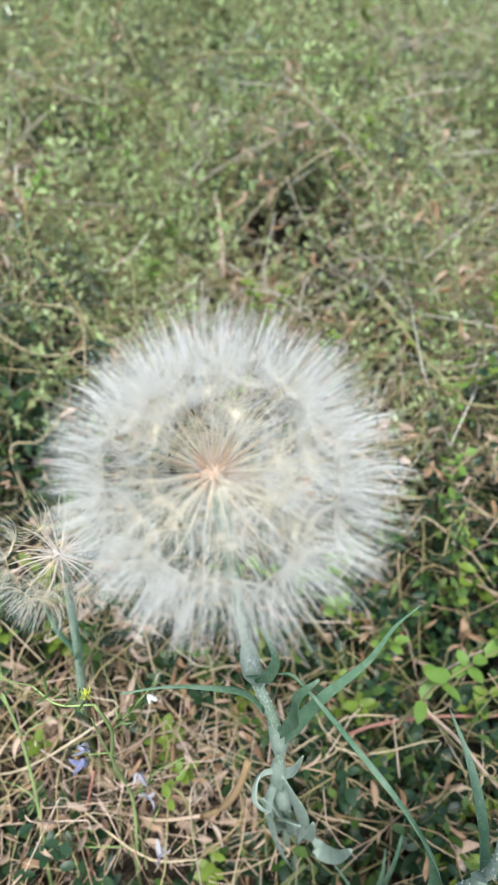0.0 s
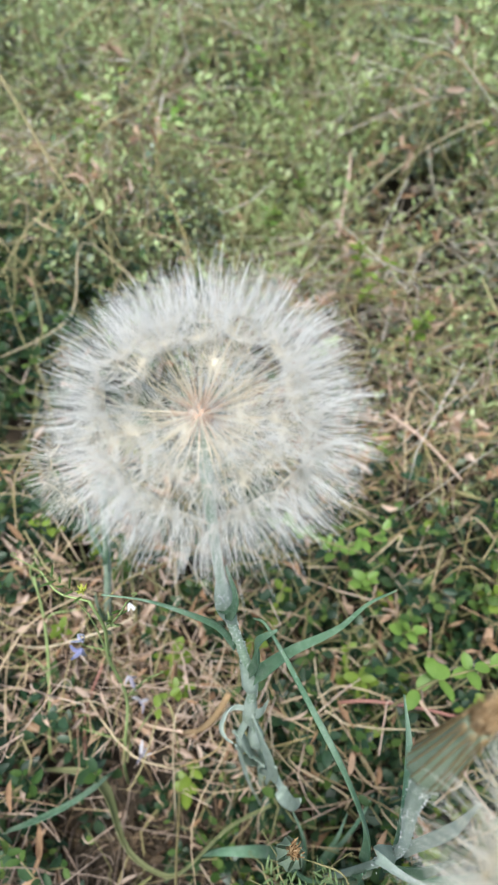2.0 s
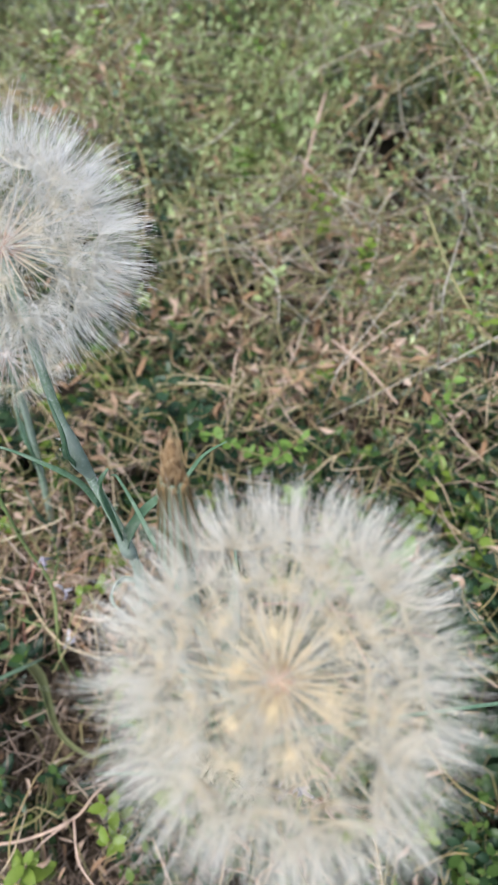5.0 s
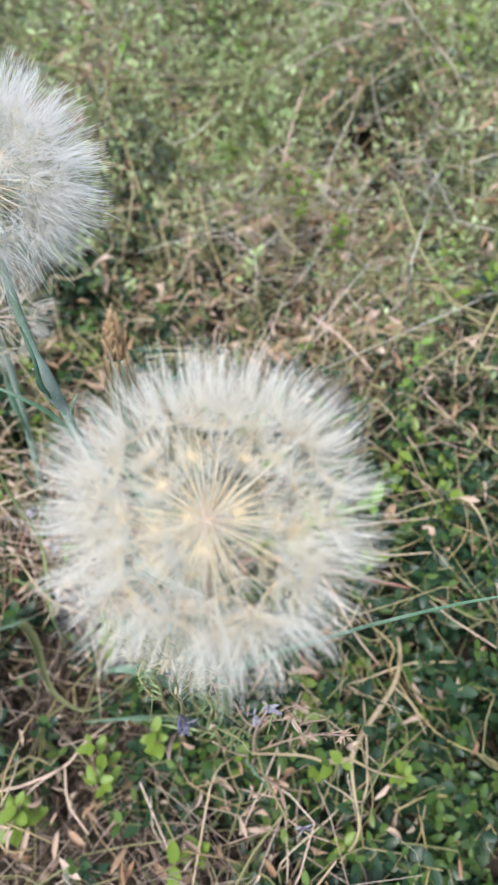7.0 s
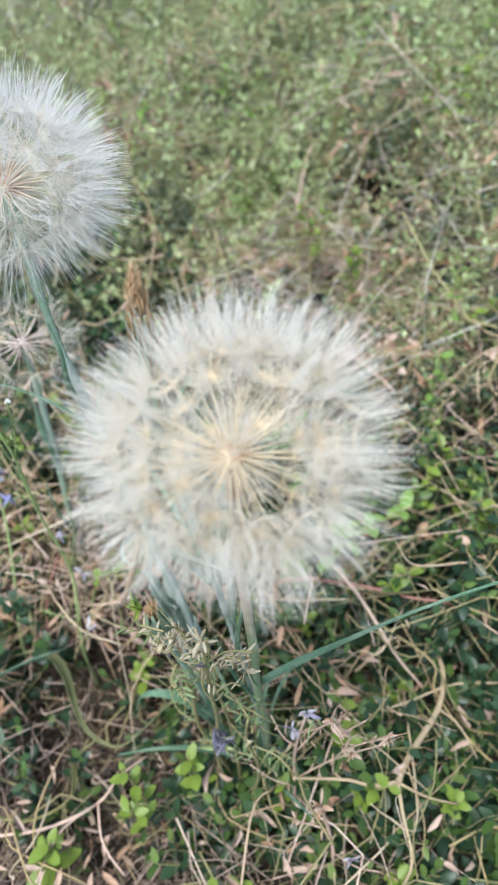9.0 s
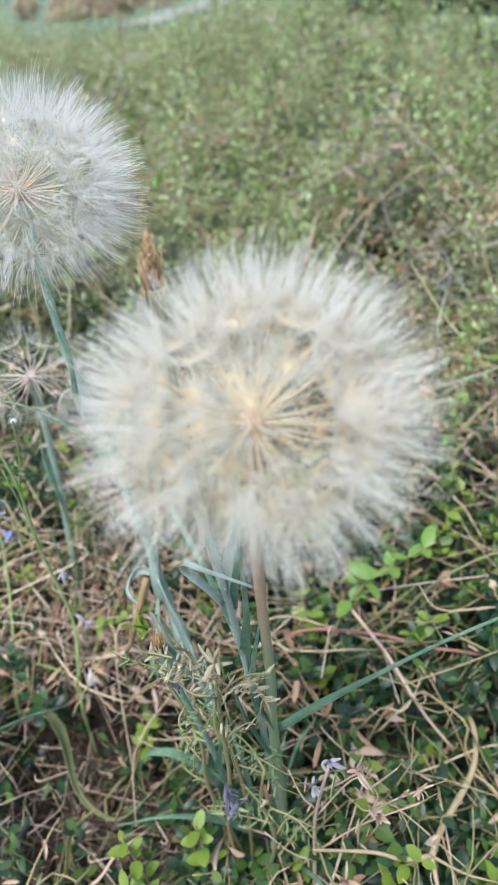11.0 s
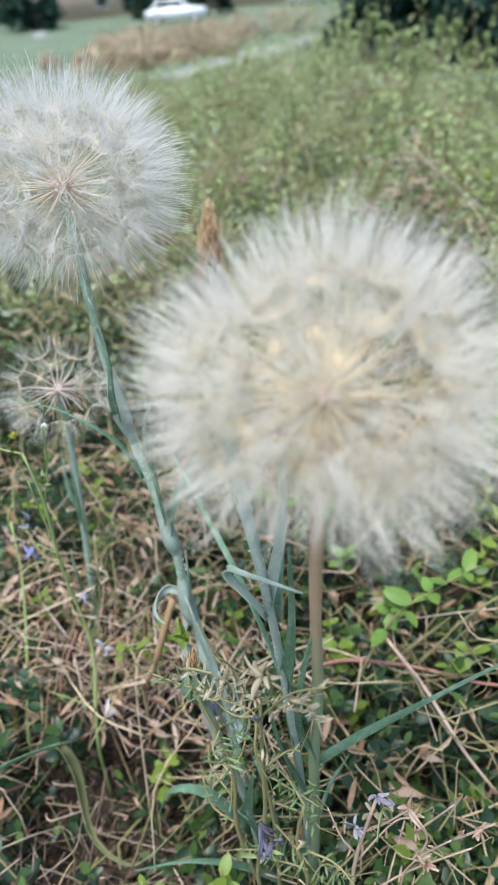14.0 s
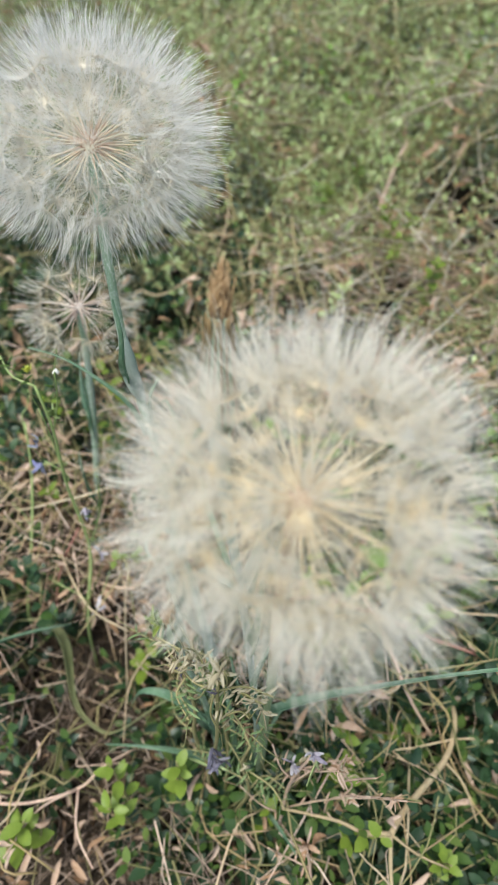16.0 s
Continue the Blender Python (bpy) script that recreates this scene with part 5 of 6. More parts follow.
def vetch(label, base, stem, sides_, flowers, seed, dry=False, leaf=None, stalk=None, curl=0.011):
    rng = np.random.RandomState(seed)
    ob = thing("vetch", label, "wild flower", base, "vetch plants")
    mat = stalk or (STRAW if dry else GREENSTEM)
    part("stem", tube(Soup(), local(stem, base), [0.0013, 0.0012, 0.0010, 0.0007], sides=6), mat, ob)
    for start, tip, leaflets in sides_:
        st, tp = np.array(start), np.array(tip)
        s = tube(Soup(), local([st, (st + tp) / 2 + rng.normal(0, 0.003, 3), tp], base), [0.0006, 0.0004], sides=5)
        tendril(s, local(tp, base), tp - st + rng.normal(0, 0.004, 3), rng.uniform(0.6, 1.3), curl * rng.uniform(0.75, 1.3), 0.00028)
        tw = part("leaf_stalk", s, mat, ob)
        for q in range(leaflets):
            f = 0.15 + 0.8 * q / max(1, leaflets)
            at = st + (tp - st) * f
            side = unit(np.cross(tp - st, (0.1, 0.2, 1))) * (1 if q % 2 else -1)
            d = unit(side + unit(tp - st) * 0.5 + rng.normal(0, 0.25, 3))
            L = rng.uniform(0.004, 0.008)
            part("leaflet", blade(Soup(), local([at, at + d * L * 0.5, at + d * L], base), [0.0006, 0.0015, 0.0003], rng.normal(0, 1, 3), 0.5, 0.0002, n=4), leaf or (LITTER if dry else MIDLEAF), tw)
    for at, way, n, size, fm in flowers:
        s = Soup()
        petals(s, local(at, base), way, n, size, rng)
        part("flower", s, fm, ob, "withered violet-blue flower" if fm is VIOLET else "")
    return ob


VETCHGREEN = surface("vetch_stalk", [(0, (0.22, 0.34, 0.10)), (0.5, (0.35, 0.46, 0.17)), (1, (0.50, 0.56, 0.27))], 0.5, 0.15)
b0 = (-0.0426, 0.0459, -0.04)
vetch("slender green vetch with curled tendrils and violet-blue flowers", b0,
      [(-0.0426, 0.0459, -0.04), (-0.0423, 0.0513, 0.03), (-0.0426, 0.0613, 0.07), (-0.0464, 0.0782, 0.12), (-0.0513, 0.08, 0.19), (-0.0455, 0.08, 0.2476), (-0.0493, 0.08, 0.2815)],
      [((-0.0493, 0.08, 0.2815), (-0.0747, 0.08, 0.2892), 9), ((-0.0455, 0.08, 0.2476), (-0.026, 0.08, 0.3066), 4), ((-0.0463, 0.078, 0.1213), (-0.0161, 0.08, 0.2174), 6), ((-0.0424, 0.0605, 0.07), (-0.0711, 0.0529, 0.08), 7),
       ((-0.0513, 0.08, 0.19), (-0.0603, 0.076, 0.2128), 2), ((-0.0513, 0.08, 0.19), (-0.0534, 0.08, 0.2617), 1), ((-0.0419, 0.0514, 0.03), (-0.031, 0.0785, 0.1), 2)],
      [((-0.0587, 0.074, 0.2294), (-1, -0.1, 0.0), 2, 0.009, VIOLET), ((-0.0621, 0.074, 0.2112), (-0.3, -0.3, -1), 4, 0.010, VIOLET), ((-0.0563, 0.074, 0.236), (0.1, -0.1, 1), 2, 0.007, VIOLET),
       ((-0.0388, 0.08, 0.1756), (0.3, -0.2, -0.7), 5, 0.008, LILAC), ((-0.0377, 0.08, 0.1194), (0.5, 0, -0.3), 5, 0.008, LILAC), ((-0.026, 0.0565, 0.08), (0.5, 0, 0.6), 6, 0.009, LILAC),
       ((-0.0509, 0.08, 0.2913), (0.1, 0, 1), 16, 0.0036, YELLOW), ((-0.0404, 0.08, 0.2638), (0.4, -0.2, 0.8), 4, 0.009, PALELEAF), ((-0.0247, 0.08, 0.308), (1, 0, 0.2), 5, 0.005, HAIR)], 71, stalk=VETCHGREEN, curl=0.013)
b0 = (-0.1034, 0.0347, -0.04)
vetch("thin yellow-green vetch stem with bare nodes", b0, [b0, (-0.0991, 0.0335, 0.02), (-0.1082, 0.0674, 0.09), (-0.1179, 0.0913, 0.14), (-0.1259, 0.1044, 0.18)],
      [((-0.1179, 0.0913, 0.14), (-0.1062, 0.1018, 0.15), 3), ((-0.1082, 0.0674, 0.09), (-0.1228, 0.0745, 0.1), 3), ((-0.1059, 0.0543, 0.06), (-0.0793, 0.0595, 0.08), 3), ((-0.1246, 0.1012, 0.165), (-0.1271, 0.1107, 0.19), 3)], [((-0.117, 0.0917, 0.145), (0, 0, 1), 6, 0.004, LITTER)], 75, stalk=VETCHGREEN)
tagged(new("red_runner", tube(Soup(), [(-0.0679, 0.0383, 0.03), (-0.0787, 0.0646, 0.07), (-0.0781, 0.0918, 0.1)], [0.0011, 0.0010, 0.0008], sides=6).mesh("red_runner", REDSTEM)), "thin dull red stalk among dry litter", "stalk")
CREAMY = surface("cream_dry_petal", [(0, (0.34, 0.29, 0.17)), (0.5, (0.50, 0.44, 0.30)), (1, (0.64, 0.59, 0.45))], 0.7, 0.3)
b0 = (0.111, 0.022, -0.02)
vetch("drying vetch with pale curled stalks and dark withered flowers", b0,
      [b0, (0.1110, 0.020, 0.0865), (0.1205, 0.020, 0.170), (0.1225, 0.020, 0.221), (0.1246, 0.020, 0.266)],
      [((0.1245, 0.020, 0.256), (0.098, 0.019, 0.262), 14), ((0.1245, 0.020, 0.256), (0.150, 0.021, 0.292), 14), ((0.1246, 0.020, 0.264), (0.108, 0.024, 0.270), 8), ((0.1225, 0.020, 0.215), (0.138, 0.024, 0.236), 3),
       ((0.105, 0.020, 0.27), (0.090, 0.020, 0.262), 6), ((0.122, 0.020, 0.25), (0.128, 0.016, 0.215), 3), ((0.1246, 0.020, 0.266), (0.130, 0.018, 0.292), 4), ((0.118, 0.020, 0.268), (0.112, 0.016, 0.290), 5), ((0.110, 0.020, 0.272), (0.102, 0.014, 0.262), 6), ((0.140, 0.021, 0.268), (0.146, 0.018, 0.286), 4)],
      [((0.1190, 0.018, 0.165), (0.5, -0.4, -0.6), 5, 0.008, PODS), ((0.1180, 0.018, 0.148), (0.6, -0.4, -0.3), 6, 0.009, PODS), ((0.1238, 0.019, 0.147), (0.5, -0.4, 0.6), 4, 0.007, PODS), ((0.1200, 0.018, 0.138), (0.5, -0.4, -0.2), 4, 0.009, LILAC), ((0.1150, 0.017, 0.125), (-0.6, -0.2, -1), 1, 0.012, PALELEAF), ((0.1200, 0.017, 0.140), (0.8, -0.2, 0.1), 2, 0.009, PALELEAF),
       ((0.1230, 0.020, 0.268), (0, -0.5, 0.6), 13, 0.005, CREAMY), ((0.112, 0.018, 0.272), (0, -0.5, 0.6), 10, 0.007, CREAMY), ((0.128, 0.018, 0.286), (0.2, -0.2, 0.8), 6, 0.007, CREAMY), ((0.146, 0.02, 0.272), (0.6, -0.2, 0.3), 8, 0.006, CREAMY), ((0.124, 0.018, 0.245), (0.3, -0.3, -1), 1, 0.008, CREAMY),
       ((0.098, 0.018, 0.288), (-0.8, 0, 0.3), 12, 0.007, NEWLEAF), ((0.1245, 0.019, 0.256), (-0.3, -0.5, 0), 4, 0.004, PODS), ((0.106, 0.018, 0.252), (-0.3, -0.5, -0.6), 4, 0.006, PODS)], 72, leaf=CREAMY)
rng = np.random.RandomState(720)
for q, (x, y, h) in enumerate(((0.098, 0.026, 0.245), (0.116, 0.034, 0.200), (0.138, 0.026, 0.185))):
    b0 = (x + rng.normal(0, 0.008), y + rng.normal(0, 0.006), -0.02)
    st = [b0, (x, y, h * 0.45), (x + rng.normal(0, 0.006), y, h * 0.75), (x + rng.normal(0, 0.01), y, h)]
    sides = []
    for w in range(5):
        f = 0.5 + 0.5 * w / 4
        a = rng.uniform(0, 6.28)
        p0 = np.array((x, y, h * f))
        sides.append((tuple(p0), tuple(p0 + (0.026 * math.cos(a), 0.018 * math.sin(a), rng.uniform(-0.004, 0.02))), 10))
    vetch("fine green vetch foliage with curled tendril tips", b0, st, sides, [((x, y, h * 0.8), (0, -0.5, 0.5), 3, 0.005, CREAMY)], 730 + q, leaf=FERNY)
b0 = (0.160, 0.030, -0.02)
vetch("withered vetch with lilac-grey flowers and tan stalks", b0,
      [b0, (0.160, 0.032, 0.06), (0.158, 0.038, 0.12), (0.1648, 0.040, 0.192)],
      [((0.158, 0.038, 0.12), (0.1782, 0.060, 0.146), 4), ((0.160, 0.034, 0.08), (0.206, 0.058, 0.150), 6), ((0.158, 0.040, 0.15), (0.179, 0.040, 0.198), 5), ((0.158, 0.039, 0.13), (0.1426, 0.040, 0.160), 3), ((0.1811, 0.045, 0.0857), (0.1851, 0.045, 0.1434), 1), ((0.1851, 0.045, 0.1434), (0.197, 0.045, 0.1781), 2), ((0.197, 0.045, 0.1781), (0.2097, 0.045, 0.2081), 4), ((0.1818, 0.045, 0.1675), (0.1942, 0.045, 0.2078), 2), ((0.1851, 0.045, 0.1434), (0.1802, 0.045, 0.1805), 3), ((0.160, 0.032, 0.07), (0.135, 0.022, 0.11), 3), ((0.160, 0.031, 0.05), (0.185, 0.02, 0.10), 4)],
      [((0.1648, 0.040, 0.194), (0.2, -0.3, 0.6), 7, 0.007, LILAC), ((0.1564, 0.040, 0.156), (0.4, -0.3, 0.2), 7, 0.007, LILAC), ((0.1632, 0.045, 0.1652), (0.3, -0.2, -0.6), 3, 0.010, CREAMY), ((0.1801, 0.045, 0.1822), (0, -0.2, 1), 6, 0.004, CREAMY), ((0.1865, 0.045, 0.1473), (0.5, -0.3, 0.3), 7, 0.004, CREAMY), ((0.204, 0.045, 0.1971), (1, -0.1, 0.4), 4, 0.006, LITTER), ((0.168, 0.042, 0.182), (0.4, -0.3, -0.4), 3, 0.009, PALELEAF), ((0.178, 0.060, 0.148), (0.2, -0.3, 0.6), 9, 0.006, LITTER),
       ((0.1787, 0.040, 0.197), (-0.4, -0.3, -0.2), 6, 0.006, LITTER), ((0.188, 0.052, 0.128), (0.2, -0.5, 0.4), 10, 0.006, LITTER)], 73, dry=True)
b0 = (0.200, 0.000, -0.02)
vetch("withered vetch with pale feathery seed tufts", b0, [b0, (0.198, 0.010, 0.04), (0.190, 0.018, 0.075), (0.182, 0.022, 0.10)],
      [((0.196, 0.012, 0.05), (0.225, 0.010, 0.085), 4), ((0.190, 0.018, 0.075), (0.165, 0.008, 0.10), 4), ((0.198, 0.008, 0.03), (0.17, -0.02, 0.07), 3)],
      [((0.182, 0.022, 0.102), (0.2, -0.3, 0.6), 12, 0.010, LITTER), ((0.208, 0.010, 0.075), (0.2, -0.3, 0.6), 6, 0.007, LILAC), ((0.170, 0.01, 0.095), (0.2, -0.3, 0.6), 6, 0.006, LITTER)], 74, dry=True)

# curled pale tendrils among the litter
s = Soup()
rng = np.random.RandomState(77)
for q in range(300):
    x, y = rng.uniform(-0.2, 0.24), rng.uniform(0.0, 0.2)
    if rng.rand() < green_share(np.array([x]), np.array([y]))[0] * 0.8:
        continue
    z = float(canopy(x, y)) + rng.uniform(-0.03, 0.03)
    tendril(s, (x, y, z), (rng.normal(), rng.normal(), rng.uniform(0, 0.8)), rng.uniform(0.2, 0.9), rng.uniform(0.012, 0.040), rng.uniform(0.0003, 0.0007))
tagged(new("dry_tendrils", s.mesh("dry_tendrils", STRAW)), "pale curled dry tendrils over the litter", "dry tendrils", kind="stuff")


# ---- the distance ----
FARGREEN = surface("far_grass", [(0, (0.085, 0.12, 0.07)), (0.5, (0.125, 0.165, 0.10)), (1, (0.18, 0.215, 0.14))], 0.9, 0, scale=2, grain=0.5, island=False, patch=0.3)
BROWNBUSH = surface("brown_shrub", [(0, (0.36, 0.28, 0.18)), (0.5, (0.50, 0.41, 0.28)), (1, (0.62, 0.53, 0.39))], 0.9, 0.35, patch=1)
NEEDLES = surface("dark_foliage", [(0, (0.020, 0.045, 0.036)), (0.5, (0.036, 0.076, 0.058)), (1, (0.055, 0.10, 0.072))], 0.9, 0.1, patch=2, gloss=0.1)
BARK = surface("bark", [(0, (0.05, 0.04, 0.03)), (1, (0.14, 0.11, 0.09))], 0.9, 0, scale=30, grain=0.6, bump=0.8, island=False)
GRAVEL = surface("pale_path", [(0, (0.17, 0.19, 0.14)), (0.5, (0.28, 0.29, 0.26)), (1, (0.42, 0.42, 0.41))], 0.9, 0, scale=9, grain=0.6, island=False, patch=1.5)
CARPAINT = surface("white_paint", [(0, (0.74, 0.75, 0.77)), (1, (0.82, 0.83, 0.84))], 0.25, 0, bump=0, island=False, patch=1)
CARGLASS = surface("car_glass", [(0, (0.03, 0.04, 0.05)), (1, (0.05, 0.06, 0.07))], 0.08, 0, bump=0, island=False, gloss=0.6)
RUBBER = surface("tyre_rubber", [(0, (0.015, 0.015, 0.015)), (1, (0.03, 0.03, 0.03))], 0.8, 0, scale=40, island=False)
PLASTER = surface("pink_plaster", [(0, (0.48, 0.36, 0.31)), (0.5, (0.56, 0.43, 0.37)), (1, (0.62, 0.50, 0.44))], 0.9, 0, scale=6, island=False, patch=0.6)
ROOFTILE = surface("roof_tile", [(0, (0.25, 0.12, 0.08)), (1, (0.4, 0.2, 0.14))], 0.8, 0, scale=8, island=False)


def strip(name, line, widths, lift, mat, label, category):
    """A surface strip laid over the ground along a line."""
    p = spline([(x, y, 0) for x, y in line], 30)
    w = np.interp(np.linspace(0, 1, 30), np.linspace(0, 1, len(widths)), widths)
    t = unit(np.gradient(p, axis=0))
    s_ = np.stack([-t[:, 1], t[:, 0], 0 * w], -1)
    cols = np.linspace(-0.5, 0.5, 7)
    v = p[:, None] + s_[:, None] * (w[:, None] * cols[None])[..., None]
    v[..., 2] = ground_z(v[..., 0], v[..., 1]) + lift
    i, j = np.meshgrid(np.arange(29), np.arange(6), indexing="ij")
    c = (i * 7 + j).ravel()
    so = Soup().add(v, np.concatenate([np.stack([c, c + 7, c + 8], -1), np.stack([c, c + 8, c + 1], -1)]))
    tagged(new(name, so.mesh(name, mat)), label, category, kind="structure")


strip("lawn", [(-16, 8), (-24, 26), (-34, 44), (-46, 64)], [16, 26, 40, 60], 0.03, FARGREEN, "mown green grass sloping down to the road", "lawn")
strip("field", [(-1.6, 2.2), (-3.4, 4.5), (-7, 9), (-13, 17)], [3.2, 6, 10, 16], 0.012, FARGREEN, "rough grey-green turf beyond the thicket", "grass")
strip("path", [(-2.9, 4.0), (-3.35, 5.6), (-3.9, 7.6), (-4.82, 11.3), (-6.4, 17.0)], [0.3, 0.45, 0.7, 1.0, 1.2], 0.025, GRAVEL, "pale grey gravel path beyond the thicket", "path")


def clump(soup, centre, radius, count, leaf, rng, flat=0.8, mat=0):
    """Leaves gathered in an uneven clump, thicker towards its skin."""
    d = unit(rng.normal(0, 1, (count, 3)))
    r = radius * rng.uniform(0.45, 1.12, count)[:, None]
    p = np.asarray(centre) + d * r * (1, 1, flat)
    v, f = leaf_template(1.0, 0.5, 0.3, 0.2, 1)
    scatter(soup, (v, f, np.full(len(f), mat)), p, random_turns(rng, count, 1.0), leaf * rng.uniform(0.6, 1.4, count))


rng = np.random.RandomState(90)
for x, y, r in ((-6.4, 8.0, 0.45), (-6.2, 9.0, 0.5), (-7.4, 9.6, 0.5), (-6.9, 10.8, 0.55), (-7.1, 12.4, 0.6), (-8.2, 11.4, 0.6), (-7.8, 14.8, 0.75), (-9.5, 12.4, 0.65), (-8.7, 18.0, 0.9), (-5.2, 6.6, 0.3), (-4.3, 5.3, 0.26), (-4.9, 5.7, 0.28), (-4.5, 6.3, 0.3), (-4.6, 7.4, 0.32)):
    z = float(ground_z(x, y))
    ob = thing("brown_shrub", "dry brown shrub beside the path", "shrub", (x, y, z), "brown shrubs")
    for q in range(7):
        a = rng.uniform(0, 6.28)
        s = tube(Soup(), [(0, 0, -0.03), (0.3 * r * math.cos(a), 0.3 * r * math.sin(a), 0.25 * r), (0.7 * r * math.cos(a), 0.7 * r * math.sin(a), 0.5 * r)], [0.02, 0.012, 0.006], sides=4, n=4)
        part("branch", s, BARK, ob)
    s = Soup()
    for q in range(9):
        clump(s, (rng.normal(0, 0.6) * r, rng.normal(0, 0.6) * r, rng.uniform(0.05, 0.45) * r), 0.45 * r, 260, 0.055, rng)
    part("crown", s, BROWNBUSH, ob)


def tree(at, height, spread, mat, label, rng, low=0.15, clumps=46, leaf=0.16, leaves=150):
    z = float(ground_z(*at))
    ob = thing("tree", label, "tree", (*at, z), "trees")
    lean = rng.normal(0, 0.04, 2) * height
    part("trunk", tube(Soup(), [(0, 0, -0.1), (lean[0] * 0.4, lean[1] * 0.4, height * 0.4), (lean[0], lean[1], height * 0.92)], [height * 0.04, height * 0.026, height * 0.008], sides=9), BARK, ob)
    lv = Soup()
    for q in range(clumps):
        h = low + (0.98 - low) * (q + rng.rand()) / clumps
        a = q * 2.4 + rng.normal(0, 0.4)
        wide = spread * (1.05 - h) ** 0.6 * rng.uniform(0.45, 1.0)
        start = np.array([lean[0] * h, lean[1] * h, height * h])
        end = start + (math.cos(a) * wide, math.sin(a) * wide, rng.uniform(-0.05, 0.10) * height)
        if q % 2 == 0:
            part("limb", tube(Soup(), [start, (start + end) / 2 + (0, 0, 0.03 * height), end], [height * 0.010, height * 0.004], sides=4, n=4), BARK, ob)
        clump(lv, end, spread * rng.uniform(0.22, 0.36), leaves, leaf, rng, 0.7)
    part("crown", lv, mat, ob)


tree((-1.10, 4.75), 2.4, 0.62, NEEDLES, "dense dark green tree behind the thicket", rng, -0.02, 110, 0.085, 620)
tree((-0.30, 4.6), 2.6, 0.75, NEEDLES, "dense dark green tree behind the thicket", rng, -0.02, 110, 0.085, 620)
for x, y, h in ((-44, 44, 6), (-48, 47, 7), (-40, 53, 5), (-33, 52, 6.5), (-52, 42, 6), (-24, 62, 7), (-17, 58, 6)):
    tree((x, y), h, h * 0.35, NEEDLES, "far dark roadside tree", rng, 0.03, 30, 0.6, 70)


def profile(soup, outline, y0, y1, mat=0, inset=0.0):
    """A side outline drawn across a width, with its top pulled in."""
    o = np.array(outline, float)
    zt = o[:, 1].max()
    n = len(o)
    v = []
    for side, y in ((1, y0), (-1, y1)):
        for x, z in o:
            v.append((x, y + side * inset * z / zt, z))
    f = []
    for q in range(n):
        r = (q + 1) % n
        f += [(q, r, n + r), (q, n + r, n + q)]
    for q in range(1, n - 1):
        f += [(0, q + 1, q), (n, n + q, n + q + 1)]
    return soup.add(v, f, mat)


def car(x, y, heading, label):
    ob = thing("car", label, "car", (x, y, float(ground_z(x, y)) + 0.03), "parked cars")
    ob.rotation_euler = (0, 0, radians(heading))
    part("body", profile(Soup(), [(-2.05, 0.3), (-2.1, 0.75), (-1.95, 0.92), (-0.9, 0.98), (1.0, 0.98), (2.0, 0.85), (2.12, 0.6), (2.08, 0.3)], -0.86, 0.86), CARPAINT, ob)
    part("cabin", profile(Soup(), [(-1.75, 0.94), (-1.2, 1.42), (0.25, 1.46), (1.1, 0.96)], -0.78, 0.78, inset=0.16), CARPAINT, ob)
    for side in (-1, 1):
        part("window", Soup().add([(-1.35, side * 0.795, 1.0), (0.72, side * 0.795, 1.0), (0.20, side * 0.655, 1.38), (-1.1, side * 0.655, 1.38), (-1.35, side * 0.77, 1.0), (0.72, side * 0.77, 1.0), (0.20, side * 0.63, 1.38), (-1.1, side * 0.63, 1.38)],
                                  [(0, 1, 2), (0, 2, 3), (4, 6, 5), (4, 7, 6), (0, 4, 5), (0, 5, 1), (1, 5, 6), (1, 6, 2), (2, 6, 7), (2, 7, 3), (3, 7, 4), (3, 4, 0)]), CARGLASS, ob)
        for wx in (-1.3, 1.35):
            w = part("wheel", tube(Soup(), [(wx, side * 0.70, 0.31), (wx, side * 0.90, 0.31)], [0.31, 0.31], sides=18, n=3), RUBBER, ob)
            part("rim", tube(Soup(), [(wx, side * 0.90, 0.31), (wx, side * 0.915, 0.31)], [0.19, 0.17], sides=14, n=3), CARPAINT, w)
    return ob


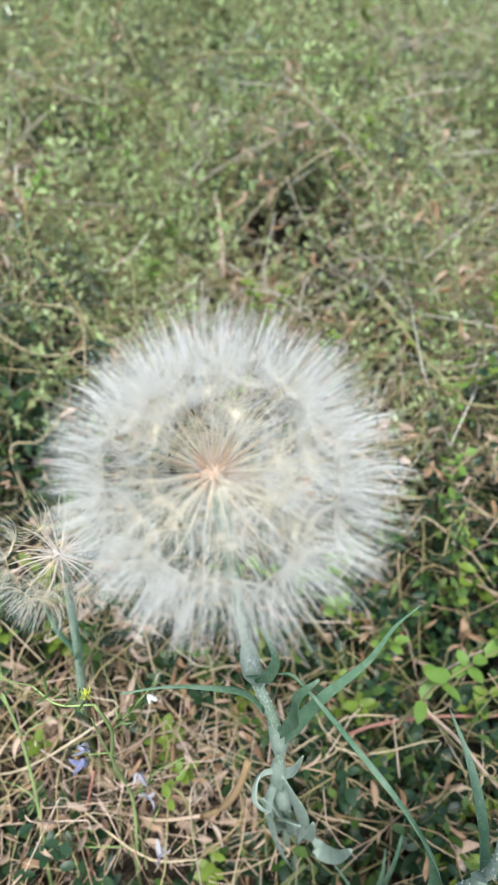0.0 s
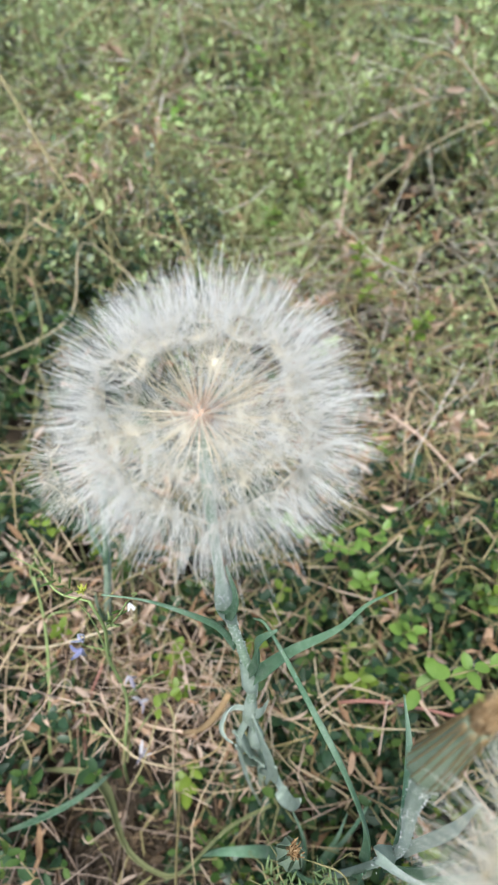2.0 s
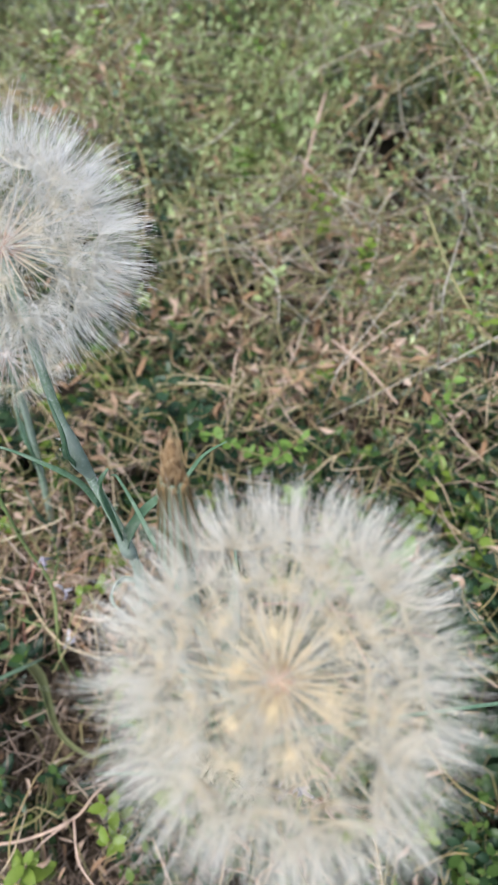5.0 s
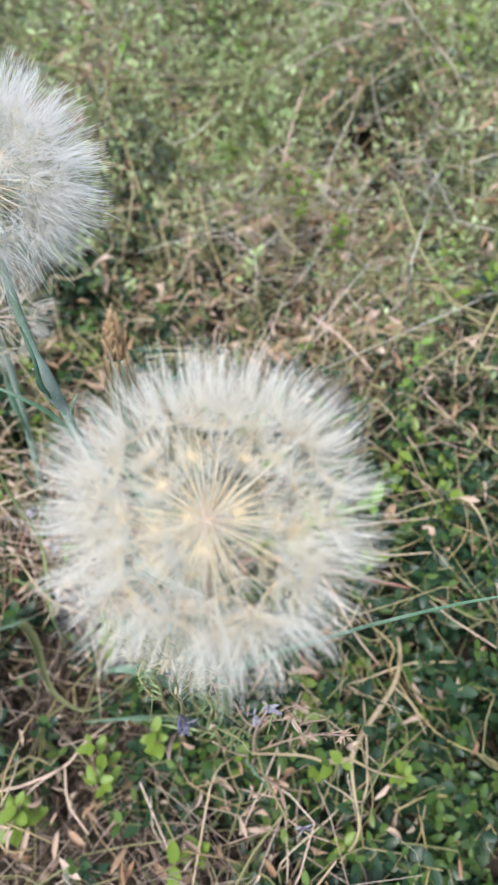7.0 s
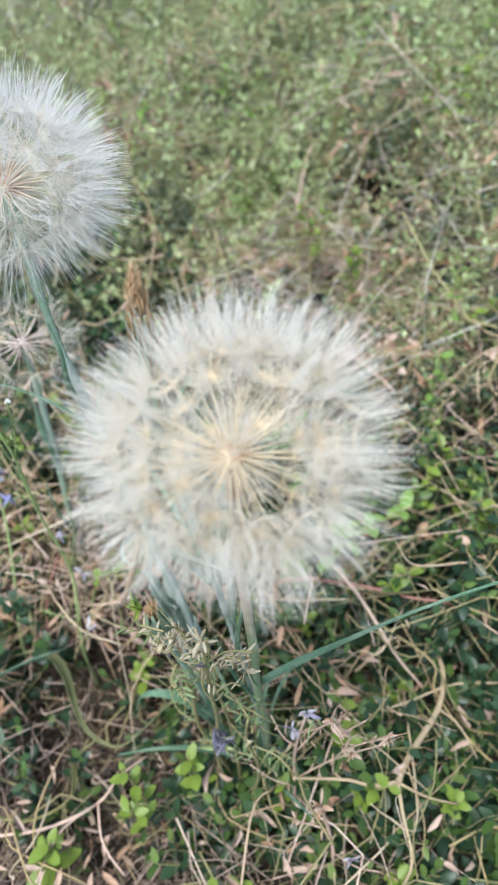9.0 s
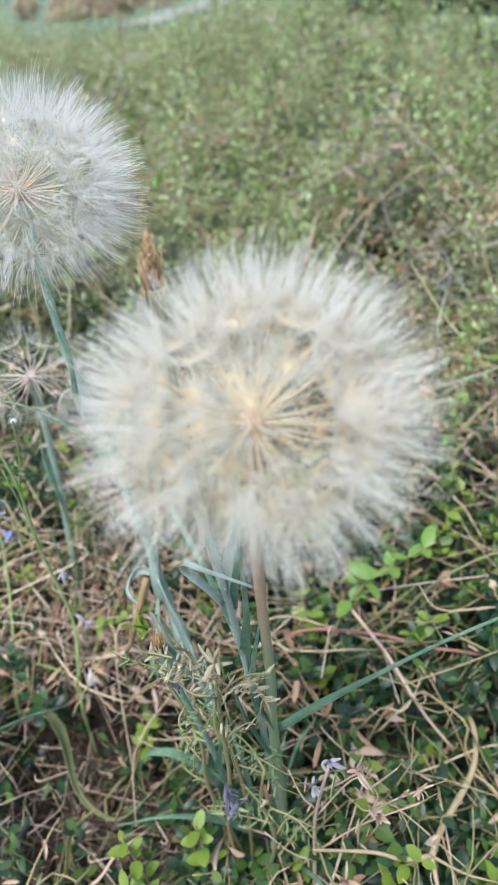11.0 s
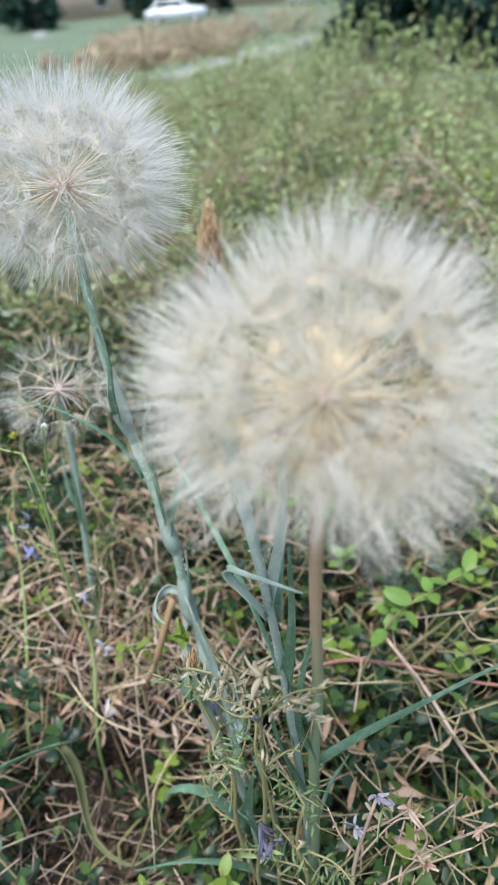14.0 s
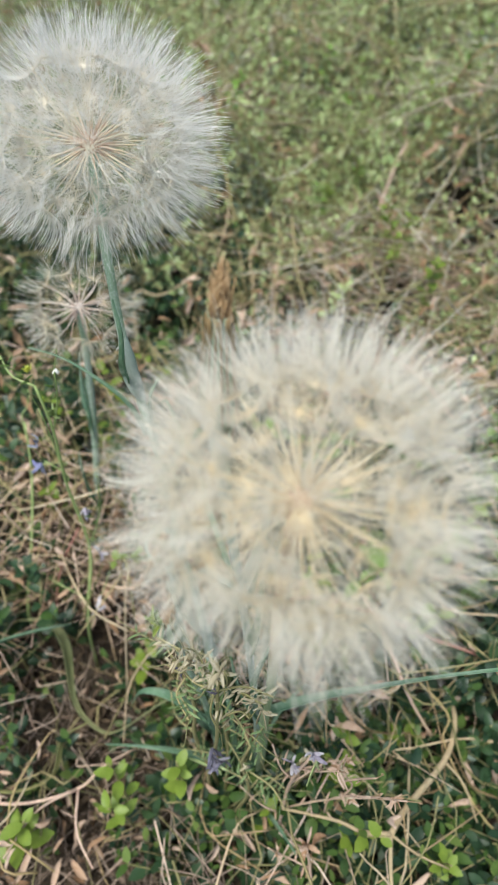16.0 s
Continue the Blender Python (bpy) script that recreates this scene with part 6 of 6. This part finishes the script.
car(-29.9, 43.4, 30, "white hatchback parked along the road")
car(-27.4, 60.2, 30, "white car parked along the road")
# Plain lump standing in for an unidentified low white shape in the far grass.
rng = np.random.RandomState(33)
s = Soup()
ring = np.arange(10) * 0.628
for q, (h, r) in enumerate(((-0.2, 0.70), (0.20, 0.66), (0.34, 0.46), (0.38, 0.05))):
    s.v.append(np.stack([np.cos(ring) * r * 1.1, np.sin(ring) * r * 0.7, np.full(10, h)], -1) + rng.normal(0, 0.03, (10, 3)))
s.n = 40
q, w = np.meshgrid(np.arange(3), np.arange(10), indexing="ij")
a0, a1 = (q * 10 + w).ravel(), (q * 10 + (w + 1) % 10).ravel()
s.f.append(np.concatenate([np.stack([a0, a1, a1 + 10], -1), np.stack([a0, a1 + 10, a0 + 10], -1)]))
s.m.append(np.zeros(60))
ob = tagged(new("boulder", s.mesh("boulder", GRAVEL)), "low whitish lump in the far grass, standing in for an unidentified shape", "rock")
ob.location = (-36.0, 36.3, float(ground_z(-36.0, 36.3)))


def house(x, y, heading, w, d, h, label):
    ob = thing("house", label, "house", (x, y, float(ground_z(x, y))), "houses")
    ob.rotation_euler = (0, 0, radians(heading))
    bm = Soup()
    profile(bm, [(-w / 2, -0.3), (-w / 2, h), (w / 2, h), (w / 2, -0.3)], -d / 2, d / 2)
    part("wall", bm, PLASTER, ob)
    part("roof", profile(Soup(), [(-w / 2 - 0.4, h), (0, h + 1.8), (w / 2 + 0.4, h)], -d / 2 - 0.4, d / 2 + 0.4), ROOFTILE, ob)
    for q in range(3):
        wx = -w / 2 + w * (q + 0.5) / 3
        win = part("window", profile(Soup(), [(wx - 0.5, 0.9), (wx - 0.5, 2.1), (wx + 0.5, 2.1), (wx + 0.5, 0.9)], -d / 2 - 0.02, -d / 2 + 0.05), CARGLASS, ob)
        part("sill", profile(Soup(), [(wx - 0.6, 0.82), (wx - 0.6, 0.9), (wx + 0.6, 0.9), (wx + 0.6, 0.82)], -d / 2 - 0.12, -d / 2), CARPAINT, win)


house(-52, 62, 40, 14, 9, 4.0, "pink plastered house behind the road")
house(-36, 68, 30, 16, 9, 4.5, "pink plastered house behind the road")
